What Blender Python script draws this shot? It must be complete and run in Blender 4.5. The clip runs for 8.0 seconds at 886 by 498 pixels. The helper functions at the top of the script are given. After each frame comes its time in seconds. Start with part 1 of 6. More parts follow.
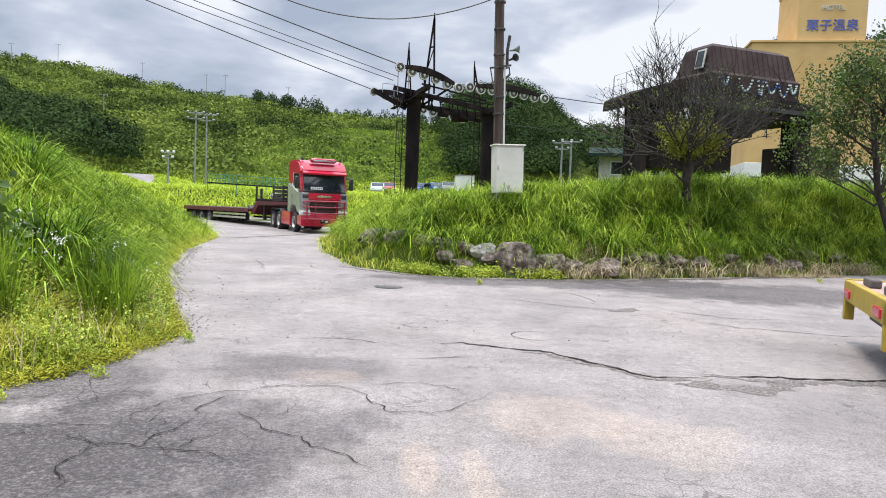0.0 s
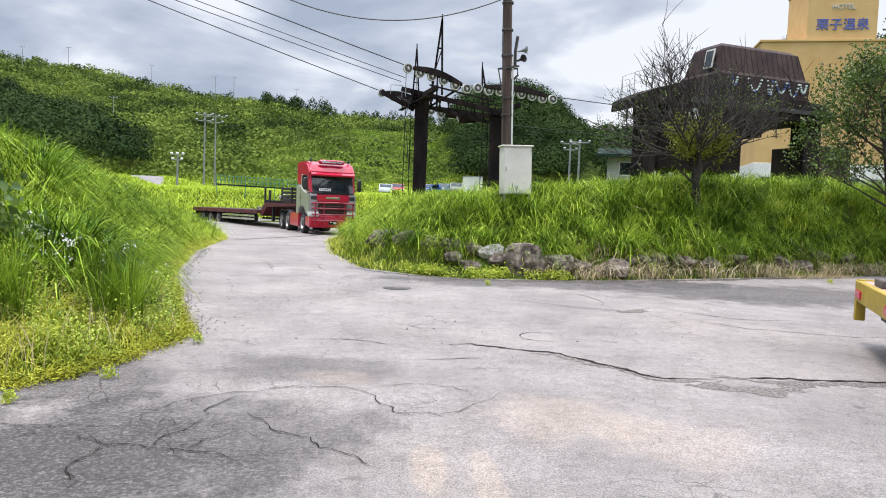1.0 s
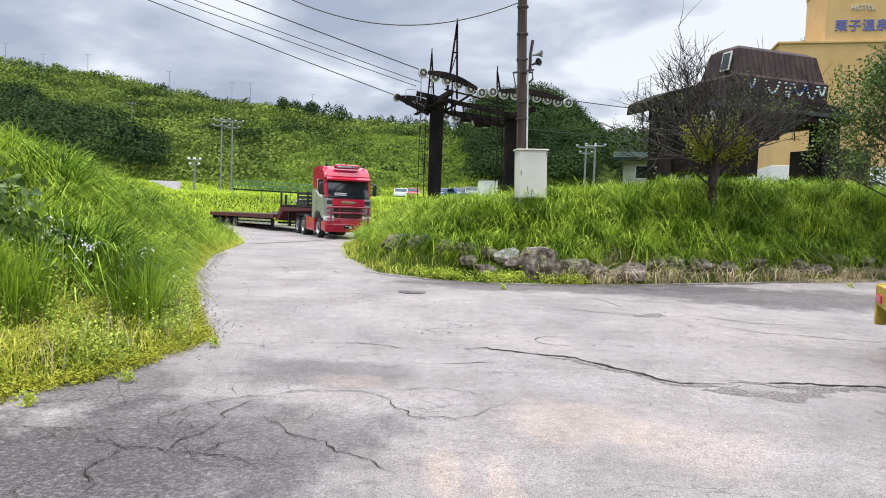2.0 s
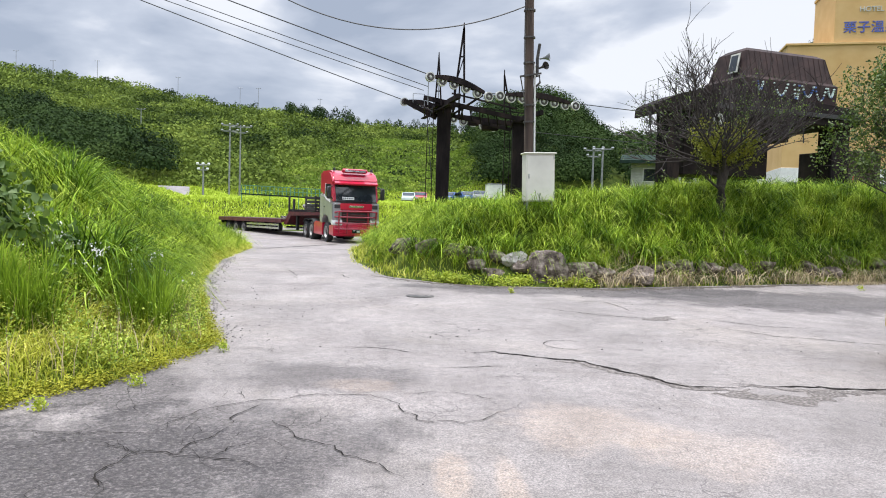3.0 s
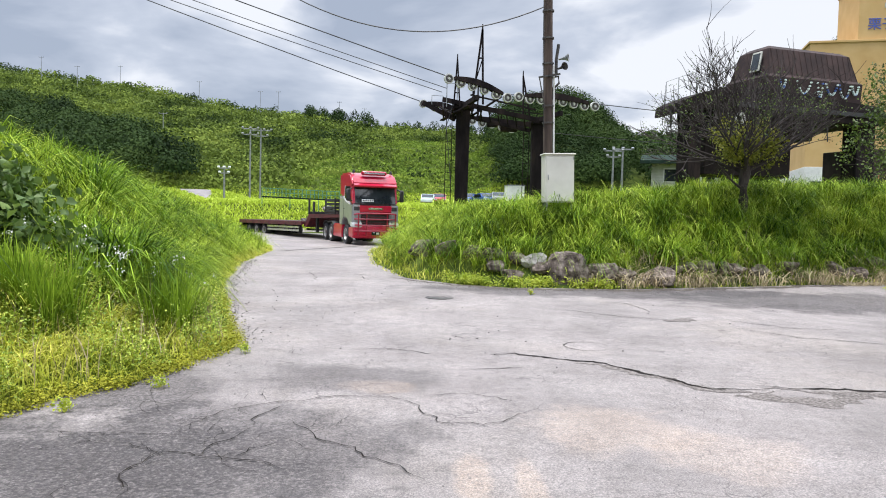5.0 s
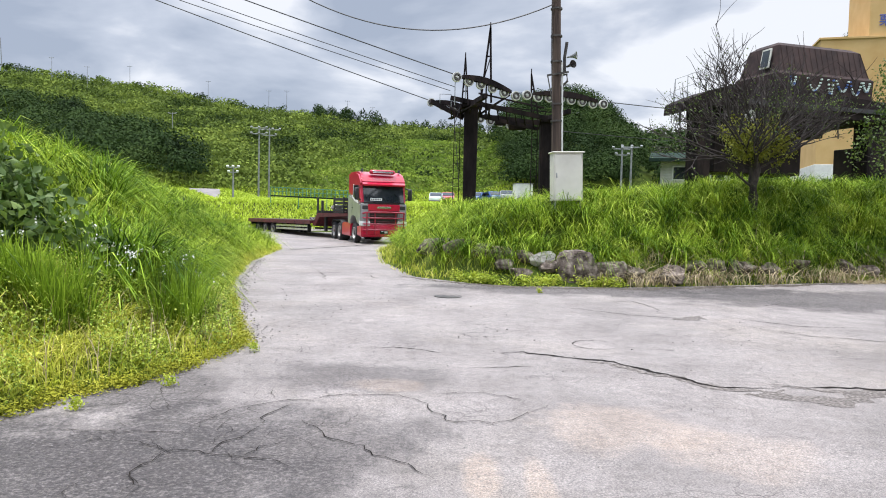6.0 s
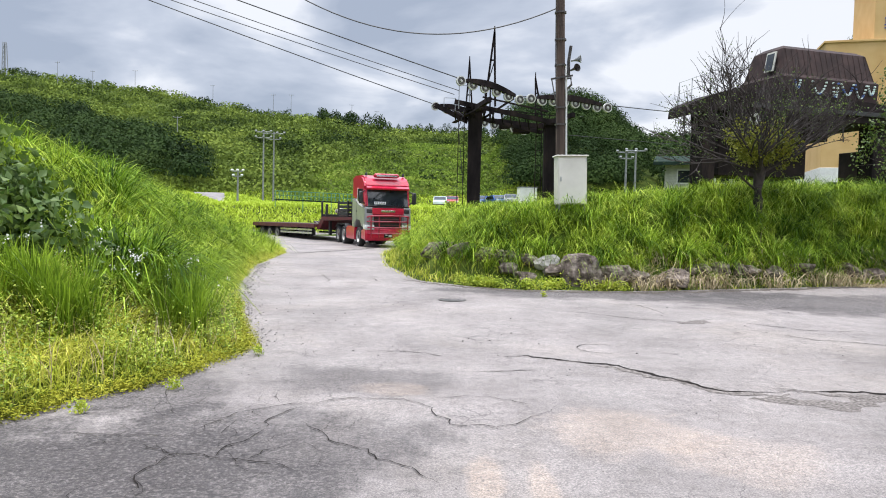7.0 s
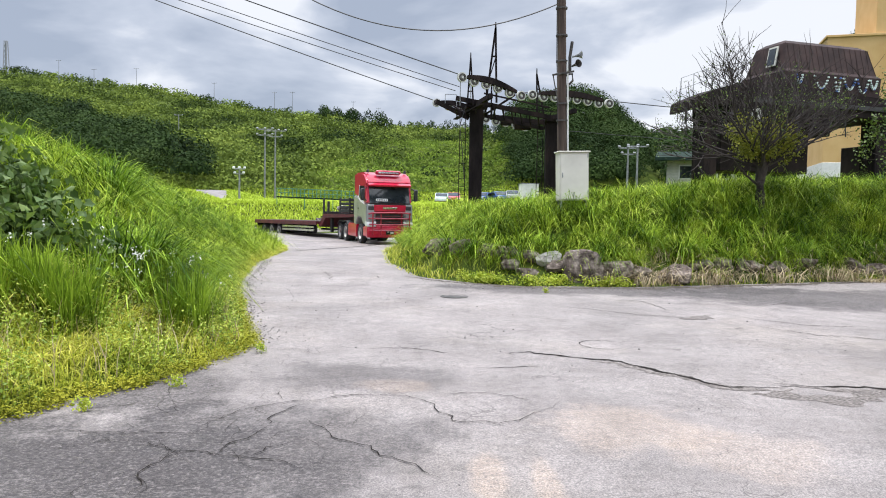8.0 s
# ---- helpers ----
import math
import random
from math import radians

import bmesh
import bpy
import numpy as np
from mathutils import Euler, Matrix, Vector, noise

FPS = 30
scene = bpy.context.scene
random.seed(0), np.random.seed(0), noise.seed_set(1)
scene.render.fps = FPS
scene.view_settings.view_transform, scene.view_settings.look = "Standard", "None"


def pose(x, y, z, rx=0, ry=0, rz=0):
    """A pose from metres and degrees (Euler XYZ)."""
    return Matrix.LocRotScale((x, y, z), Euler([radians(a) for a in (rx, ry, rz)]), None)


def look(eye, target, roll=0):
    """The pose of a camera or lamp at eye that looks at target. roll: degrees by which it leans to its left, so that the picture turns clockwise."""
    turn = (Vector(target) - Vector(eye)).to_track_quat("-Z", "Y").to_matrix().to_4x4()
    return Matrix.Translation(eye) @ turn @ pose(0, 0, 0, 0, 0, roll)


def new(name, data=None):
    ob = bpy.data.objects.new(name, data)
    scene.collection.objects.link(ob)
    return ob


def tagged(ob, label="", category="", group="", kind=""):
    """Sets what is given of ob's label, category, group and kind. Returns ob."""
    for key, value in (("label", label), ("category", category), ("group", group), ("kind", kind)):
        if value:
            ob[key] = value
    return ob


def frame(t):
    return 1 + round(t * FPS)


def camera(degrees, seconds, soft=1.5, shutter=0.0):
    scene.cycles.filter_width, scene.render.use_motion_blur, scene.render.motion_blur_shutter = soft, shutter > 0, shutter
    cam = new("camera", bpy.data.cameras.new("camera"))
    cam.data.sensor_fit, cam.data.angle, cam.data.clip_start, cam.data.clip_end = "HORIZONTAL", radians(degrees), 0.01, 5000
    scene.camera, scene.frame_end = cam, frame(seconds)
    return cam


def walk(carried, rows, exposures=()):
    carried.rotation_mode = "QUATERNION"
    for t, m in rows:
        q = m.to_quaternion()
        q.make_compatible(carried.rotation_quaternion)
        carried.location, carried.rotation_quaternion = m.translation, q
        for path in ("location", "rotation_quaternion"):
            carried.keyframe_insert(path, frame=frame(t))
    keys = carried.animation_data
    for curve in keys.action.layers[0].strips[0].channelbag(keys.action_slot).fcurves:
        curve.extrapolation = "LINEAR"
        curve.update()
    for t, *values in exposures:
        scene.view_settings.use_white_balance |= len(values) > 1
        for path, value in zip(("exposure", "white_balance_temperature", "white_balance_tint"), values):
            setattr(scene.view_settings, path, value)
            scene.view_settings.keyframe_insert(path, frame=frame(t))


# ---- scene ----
cam = camera(63.5, 8.0, 1.0)
# seconds, yaw, pitch, roll of a camera held by someone standing on the road
TURNS = [(0, -3.58, -3.37, -2.29), (0.5, -3.37, -3.35, -2.23), (1, -2.93, -3.31, -2.16), (1.5, -2.33, -3.20, -2.15),
         (2, -1.72, -3.03, -2.01), (3.5, -0.85, -2.64, -1.73), (4, -0.45, -2.59, -1.70), (4.5, 0.00, -2.60, -1.60),
         (6, 1.09, -2.78, -1.34), (6.5, 1.29, -2.61, -1.35), (7, 1.42, -2.50, -1.31), (7.5, 1.51, -2.57, -1.19),
         (8, 1.56, -2.77, -1.06)]
walk(cam, [(t, pose(0, 0, 1.85, 90 + p, r, y)) for t, y, p, r in TURNS])
scene.view_settings.exposure = 0.31


# ---- world and sun ----
def make_world():
    w = bpy.data.worlds.new("overcast_sky")
    scene.world = w
    w.use_nodes = True
    nt = w.node_tree
    nt.nodes.clear()
    N, L = nt.nodes.new, nt.links.new
    out, bg = N("ShaderNodeOutputWorld"), N("ShaderNodeBackground")
    sky = N("ShaderNodeTexSky")
    sky.sky_type, sky.sun_disc = "NISHITA", False
    sky.sun_elevation, sky.sun_rotation = radians(74), radians(256)
    tc, sep = N("ShaderNodeTexCoord"), N("ShaderNodeSeparateXYZ")
    L(tc.outputs["Generated"], sep.inputs[0])
    up = N("ShaderNodeMath")
    up.operation = "MAXIMUM"
    L(sep.outputs["Z"], up.inputs[0])
    up.inputs[1].default_value = 0.0
    lift = N("ShaderNodeMath")
    lift.operation = "ADD"
    L(up.outputs[0], lift.inputs[0])
    lift.inputs[1].default_value = 0.22
    inv = N("ShaderNodeVectorMath")
    inv.operation = "DIVIDE"
    L(tc.outputs["Generated"], inv.inputs[0])
    comb = N("ShaderNodeCombineXYZ")
    for k in ("X", "Y"):
        L(lift.outputs[0], comb.inputs[k])
    comb.inputs["Z"].default_value = 1.0
    L(comb.outputs[0], inv.inputs[1])
    n1 = N("ShaderNodeTexNoise")
    n1.inputs["Scale"].default_value, n1.inputs["Detail"].default_value, n1.inputs["Roughness"].default_value = 1.5, 8, 0.5
    n1.inputs["Distortion"].default_value = 0.25
    L(inv.outputs[0], n1.inputs["Vector"])
    clouds = N("ShaderNodeValToRGB")
    e = clouds.color_ramp.elements
    e[0].position, e[0].color = 0.39, (0.37, 0.425, 0.535, 1)
    e[1].position, e[1].color = 0.59, (0.83, 0.855, 0.92, 1)
    m = e.new(0.50)
    m.color = (0.54, 0.59, 0.695, 1)
    # the cloud is thinner towards the east
    thin = N("ShaderNodeMath")
    thin.operation = "MULTIPLY_ADD"
    L(sep.outputs["X"], thin.inputs[0])
    thin.inputs[1].default_value = 0.24
    L(n1.outputs["Fac"], thin.inputs[2])
    L(thin.outputs[0], clouds.inputs[0])
    # an overcast sky is two to three times as bright overhead as at the skyline
    rise = N("ShaderNodeMapRange")
    rise.inputs["From Min"].default_value, rise.inputs["From Max"].default_value = 0.36, 0.95
    rise.inputs["To Min"].default_value, rise.inputs["To Max"].default_value = 0.95, 4.3
    L(up.outputs[0], rise.inputs["Value"])
    bright = N("ShaderNodeVectorMath")
    bright.operation = "SCALE"
    L(clouds.outputs[0], bright.inputs[0])
    L(rise.outputs[0], bright.inputs["Scale"])
    dim = N("ShaderNodeVectorMath")
    dim.operation = "SCALE"
    dim.inputs["Scale"].default_value = 0.08
    L(sky.outputs[0], dim.inputs[0])
    mix = N("ShaderNodeMix")
    mix.data_type = "RGBA"
    mix.inputs[0].default_value = 0.9
    L(dim.outputs[0], mix.inputs[6])
    L(bright.outputs[0], mix.inputs[7])
    L(mix.outputs[2], bg.inputs["Color"])
    bg.inputs["Strength"].default_value = 1.0
    L(bg.outputs[0], out.inputs[0])


make_world()
sun = new("sun", bpy.data.lights.new("sun", "SUN"))
sun.data.energy, sun.data.angle, sun.data.color = 2.9, radians(16), (1.0, 0.94, 0.86)
sun.matrix_world = look((-16, -4, 60), (0, 0, 0))


# ---- materials ----
def material(name, colors, rough=0.8, scale=3.0, detail=6, bump=0.0, bump_scale=40.0, metal=0.0, per_object=0.0, island=0.0,
             stops=(0.35, 0.65), through_light=0.0, coat=0.0, stretch=(1, 1, 1), spec=0.5):
    """A procedural surface: colour from noise over the ramp of colours, optional change from piece to piece, fine relief."""
    m = bpy.data.materials.new(name)
    m.use_nodes = True
    nt = m.node_tree
    N, L = nt.nodes.new, nt.links.new
    bsdf = nt.nodes["Principled BSDF"]
    out = nt.nodes["Material Output"]
    bsdf.inputs["Roughness"].default_value, bsdf.inputs["Metallic"].default_value = rough, metal
    bsdf.inputs["Coat Weight"].default_value = coat
    bsdf.inputs["Specular IOR Level"].default_value = spec
    tc, mp = N("ShaderNodeTexCoord"), N("ShaderNodeMapping")
    mp.inputs["Scale"].default_value = stretch
    L(tc.outputs["Object"], mp.inputs[0])
    n = N("ShaderNodeTexNoise")
    n.inputs["Scale"].default_value, n.inputs["Detail"].default_value, n.inputs["Roughness"].default_value = scale, detail, 0.6
    L(mp.outputs[0], n.inputs["Vector"])
    ramp = N("ShaderNodeValToRGB")
    e = ramp.color_ramp.elements
    e[0].position, e[0].color = stops[0], (*colors[0], 1)
    e[1].position, e[1].color = stops[1], (*colors[-1], 1)
    for k, c in enumerate(colors[1:-1], 1):
        x = e.new(stops[0] + (stops[1] - stops[0]) * k / (len(colors) - 1))
        x.color = (*c, 1)
    fac = n.outputs["Fac"]
    if island or per_object:
        src = N("ShaderNodeNewGeometry").outputs["Random Per Island"] if island else N("ShaderNodeObjectInfo").outputs["Random"]
        amt = island or per_object
        mr = N("ShaderNodeMapRange")
        mr.inputs["To Min"].default_value, mr.inputs["To Max"].default_value = -amt / 2, amt / 2
        L(src, mr.inputs["Value"])
        add = N("ShaderNodeMath")
        add.operation = "ADD"
        L(fac, add.inputs[0])
        L(mr.outputs[0], add.inputs[1])
        fac = add.outputs[0]
    L(fac, ramp.inputs[0])
    L(ramp.outputs[0], bsdf.inputs["Base Color"])
    if bump:
        n2, b = N("ShaderNodeTexNoise"), N("ShaderNodeBump")
        n2.inputs["Scale"].default_value, n2.inputs["Detail"].default_value = bump_scale, 4
        L(mp.outputs[0], n2.inputs["Vector"])
        b.inputs["Strength"].default_value, b.inputs["Distance"].default_value = bump, 0.02
        L(n2.outputs["Fac"], b.inputs["Height"])
        L(b.outputs[0], bsdf.inputs["Normal"])
    if through_light:
        tr, mx = N("ShaderNodeBsdfTranslucent"), N("ShaderNodeMixShader")
        L(ramp.outputs[0], tr.inputs["Color"])
        mx.inputs[0].default_value = through_light
        L(bsdf.outputs[0], mx.inputs[1])
        L(tr.outputs[0], mx.inputs[2])
        L(mx.outputs[0], out.inputs[0])
    return m


def asphalt_material():
    m = bpy.data.materials.new("worn_asphalt")
    m.use_nodes = True
    nt = m.node_tree
    N, L = nt.nodes.new, nt.links.new
    bsdf = nt.nodes["Principled BSDF"]
    tc = N("ShaderNodeTexCoord")

    def noise_tex(scale, detail, rough=0.55, warp=0.0):
        n = N("ShaderNodeTexNoise")
        n.inputs["Scale"].default_value, n.inputs["Detail"].default_value = scale, detail
        n.inputs["Roughness"].default_value, n.inputs["Distortion"].default_value = rough, warp
        L(tc.outputs["Object"], n.inputs["Vector"])
        return n.outputs["Fac"]

    def ramp(fac, *steps):
        r = N("ShaderNodeValToRGB")
        e = r.color_ramp.elements
        e[0].position, e[0].color = steps[0][0], (*steps[0][1], 1)
        e[1].position, e[1].color = steps[-1][0], (*steps[-1][1], 1)
        for p, c in steps[1:-1]:
            e.new(p).color = (*c, 1)
        L(fac, r.inputs[0])
        return r.outputs[0]

    def mix(kind, fac, a, b):
        x = N("ShaderNodeMix")
        x.data_type, x.blend_type = "RGBA", kind
        if isinstance(fac, float):
            x.inputs[0].default_value = fac
        else:
            L(fac, x.inputs[0])
        L(a, x.inputs[6])
        L(b, x.inputs[7])
        return x.outputs[2]

    base = ramp(noise_tex(0.55, 6, 0.6), (0.34, (0.209, 0.186, 0.179)), (0.5, (0.256, 0.229, 0.221)), (0.66, (0.308, 0.275, 0.265)))
    sand = ramp(noise_tex(0.28, 5, 0.6, 0.3), (0.52, (0, 0, 0)), (0.72, (0.75, 0.75, 0.75)))
    tan = N("ShaderNodeRGB")
    tan.outputs[0].default_value = (0.3, 0.262, 0.235, 1)
    color = mix("MIX", sand, base, tan.outputs[0])

    def stain(x, y, rx, ry, edge):
        """A stain round a place on the road, with a ragged outline."""
        mp = N("ShaderNodeMapping")
        mp.inputs["Location"].default_value = (-x / rx, -y / ry, 0)
        mp.inputs["Scale"].default_value = (1 / rx, 1 / ry, 0)
        L(tc.outputs["Object"], mp.inputs[0])
        ln = N("ShaderNodeVectorMath")
        ln.operation = "LENGTH"
        L(mp.outputs[0], ln.inputs[0])
        ad = N("ShaderNodeMath")
        ad.operation = "MULTIPLY_ADD"
        L(noise_tex(1.4, 6, 0.65), ad.inputs[0])
        ad.inputs[1].default_value = 1.6
        L(ln.outputs["Value"], ad.inputs[2])
        mr = N("ShaderNodeMapRange")
        mr.inputs["From Min"].default_value, mr.inputs["From Max"].default_value = 1.76, 1.38
        mr.inputs["To Max"].default_value = edge
        L(ad.outputs[0], mr.inputs["Value"])
        soak = N("ShaderNodeMath")
        soak.operation = "MULTIPLY"
        L(mr.outputs[0], soak.inputs[0])
        L(ramp(noise_tex(24, 4, 0.8), (0.38, (0.45, 0.45, 0.45)), (0.58, (1.25, 1.25, 1.25))), soak.inputs[1])
        return soak.outputs[0]

    damp = N("ShaderNodeRGB")
    damp.outputs[0].default_value = (0.05, 0.043, 0.044, 1)
    for place in ((-1.9, 5.4, 2.1, 1.7, 0.62), (-1.1, 8.0, 1.3, 0.9, 0.5), (-3.0, 4.6, 2.5, 2.0, 0.76), (-3.0, 7.2, 0.8, 1.2, 0.66), (0.4, 17.1, 1.8, 0.6, 0.6), (3.0, 16.6, 4.5, 1.0, 0.7), (6.6, 17.4, 2.6, 0.9, 0.7), (8.5, 16.2, 5.0, 2.3, 0.72)):
        color = mix("MIX", stain(*place), color, damp.outputs[0])
    pink = N("ShaderNodeRGB")
    pink.outputs[0].default_value = (0.44, 0.345, 0.28, 1)
    for place in ((0.22, 5.0, 0.17, 0.75, 0.5), (1.5, 6.3, 0.9, 0.8, 0.4), (0.62, 4.75, 0.13, 0.7, 0.45), (2.3, 5.6, 0.8, 0.7, 0.3), (-0.7, 7.6, 0.5, 0.35, 0.3)):
        color = mix("MIX", stain(*place), color, pink.outputs[0])
    grain = ramp(noise_tex(62, 4, 0.9), (0.3, (0.2, 0.26, 0.27)), (0.5, (0.97, 0.97, 0.97)), (0.72, (1.95, 1.95, 1.92)))
    color = mix("MULTIPLY", 1.0, color, grain)
    blotch = ramp(noise_tex(2.3, 6, 0.7), (0.36, (0.68, 0.67, 0.66)), (0.55, (1.06, 1.06, 1.06)))
    color = mix("MULTIPLY", 0.45, color, blotch)
    speck = ramp(noise_tex(11, 5, 0.75), (0.35, (0.72, 0.72, 0.72)), (0.5, (1.0, 1.0, 1.0)), (0.66, (1.22, 1.21, 1.2)))
    color = mix("MULTIPLY", 0.6, color, speck)
    # a web of fine crazing, only where the surface has aged most
    warp = N("ShaderNodeTexNoise")
    warp.inputs["Scale"].default_value, warp.inputs["Detail"].default_value = 2.6, 5
    L(tc.outputs["Object"], warp.inputs["Vector"])
    bend = N("ShaderNodeVectorMath")
    bend.operation = "MULTIPLY_ADD"
    L(warp.outputs["Color"], bend.inputs[0])
    bend.inputs[1].default_value = (0.45, 0.45, 0)
    L(tc.outputs["Object"], bend.inputs[2])
    web = N("ShaderNodeTexVoronoi")
    web.feature = "DISTANCE_TO_EDGE"
    web.inputs["Scale"].default_value = 3.2
    L(bend.outputs[0], web.inputs["Vector"])
    line = ramp(web.outputs["Distance"], (0.004, (1, 1, 1)), (0.024, (0, 0, 0)))
    aged = ramp(noise_tex(0.7, 4, 0.6, 0.7), (0.5, (0, 0, 0)), (0.62, (0.6, 0.6, 0.6)))
    line = mix("MULTIPLY", 1.0, line, aged)
    color = mix("MIX", line, color, damp.outputs[0])
    L(color, bsdf.inputs["Base Color"])
    rg = ramp(noise_tex(0.5, 5, 0.6), (0.35, (0.6, 0.6, 0.6)), (0.62, (0.85, 0.85, 0.85)))
    L(rg, bsdf.inputs["Roughness"])
    b = N("ShaderNodeBump")
    b.inputs["Strength"].default_value, b.inputs["Distance"].default_value = 0.9, 0.014
    L(noise_tex(70, 4, 0.75), b.inputs["Height"])
    L(b.outputs[0], bsdf.inputs["Normal"])
    return m


ASPHALT = asphalt_material()
SOIL = material("grassy_soil", [(0.022, 0.032, 0.008), (0.05, 0.075, 0.014), (0.1, 0.13, 0.025)], 0.95, 0.6, bump=0.6, bump_scale=6, spec=0.05)
GRASS = material("grass_blades", [(0.024, 0.048, 0.005), (0.13, 0.21, 0.016), (0.38, 0.51, 0.045), (0.66, 0.74, 0.15)], 0.6, 1.1, 4,
                 island=0.28, stops=(0.3, 0.74), through_light=0.22, spec=0.08)
PAMPAS = material("hanging_grass", [(0.014, 0.036, 0.005), (0.075, 0.155, 0.011), (0.31, 0.47, 0.04), (0.6, 0.72, 0.15)], 0.6, 1.3, 4, island=0.28, stops=(0.3, 0.8), through_light=0.2, spec=0.08)
TUFT = material("upright_grass", [(0.06, 0.115, 0.01), (0.19, 0.3, 0.025), (0.42, 0.56, 0.06)], 0.5, 0.9, 4, island=0.35, stops=(0.25, 0.8), through_light=0.25, spec=0.12)
WEED = material("yellow_green_weeds", [(0.16, 0.22, 0.02), (0.52, 0.56, 0.055), (0.8, 0.76, 0.19)], 0.6, 1.3, 5, island=0.36,
                stops=(0.32, 0.7), through_light=0.3, spec=0.25)
FIELD = material("meadow_grass", [(0.3, 0.42, 0.035), (0.43, 0.55, 0.055), (0.54, 0.62, 0.09)], 0.7, 0.12, 6, island=0.08,
                 stops=(0.25, 0.8), through_light=0.3, spec=0.2)
SHRUB = material("hill_shrubs", [(0.018, 0.036, 0.008), (0.07, 0.105, 0.019), (0.145, 0.2, 0.034), (0.25, 0.31, 0.06)], 0.9, 0.07, 6,
                 bump=0.6, bump_scale=1.6, island=0.12, stops=(0.34, 0.68), through_light=0.2, spec=0.15)
BRACKEN = material("bracken_leaves", [(0.07, 0.12, 0.019), (0.165, 0.25, 0.033), (0.3, 0.385, 0.058)], 0.9, 0.2, 6, bump=0.6, bump_scale=1.8, island=0.15, stops=(0.28, 0.75), through_light=0.2, spec=0.15)
FOREST = material("dark_forest_leaves", [(0.01, 0.021, 0.008), (0.028, 0.054, 0.013), (0.068, 0.105, 0.025)], 0.9, 0.12, 6, bump=0.6, bump_scale=1.6, island=0.14,
                  stops=(0.25, 0.78), through_light=0.15, spec=0.15)


# ---- plan of the land ----
LEFT_BANK = [(-3.8, 6.1), (-3.55, 6.85), (-3.1, 7.5), (-2.7, 9.6), (-3.69, 12.1), (-5.2, 16.9), (-6.3, 22.2), (-7.2, 29.5), (-8.2, 33.5),
             (-20, 37), (-60, 37), (-60, -20), (-12, -20), (-7, 2)]
RIGHT_BANK = [(-2.8, 44.0), (-3.5, 31.0), (-2.4, 22.6), (-1.2, 18.9), (0.3, 17.65), (1.6, 17.2), (3.7, 17.35), (6.8, 18.4), (12.9, 20.75),
              (60, 38), (60, 80), (-1.5, 80), (-2, 50)]


def inside_depth(poly, x, y):
    """How far inside the outline each place lies, in metres; negative outside."""
    best = np.full(x.shape, 1e9)
    odd = np.zeros(x.shape, bool)
    n = len(poly)
    for i in range(n):
        (ax, ay), (bx, by) = poly[i], poly[(i + 1) % n]
        dx, dy = bx - ax, by - ay
        t = np.clip(((x - ax) * dx + (y - ay) * dy) / (dx * dx + dy * dy), 0, 1)
        best = np.minimum(best, np.hypot(x - ax - t * dx, y - ay - t * dy))
        if ay != by:
            cross = ((ay > y) != (by > y)) & (x < dx * (y - ay) / dy + ax)
            odd ^= cross
    return np.where(odd, best, -best)


def ease(v):
    v = np.clip(v, 0, 1)
    return v * v * (3 - 2 * v)


def wave(x, y, size, seed=0.0):
    """Cheap rolling unevenness between -1 and 1."""
    a, b = x / size + seed, y / size - seed
    return (np.sin(a * 1.7 + 1.3 * np.sin(b * 1.1)) + np.sin(b * 2.1 + 1.7 * np.sin(a * 0.9 + 2)) + np.sin((a + b) * 3.3 + seed)) / 3


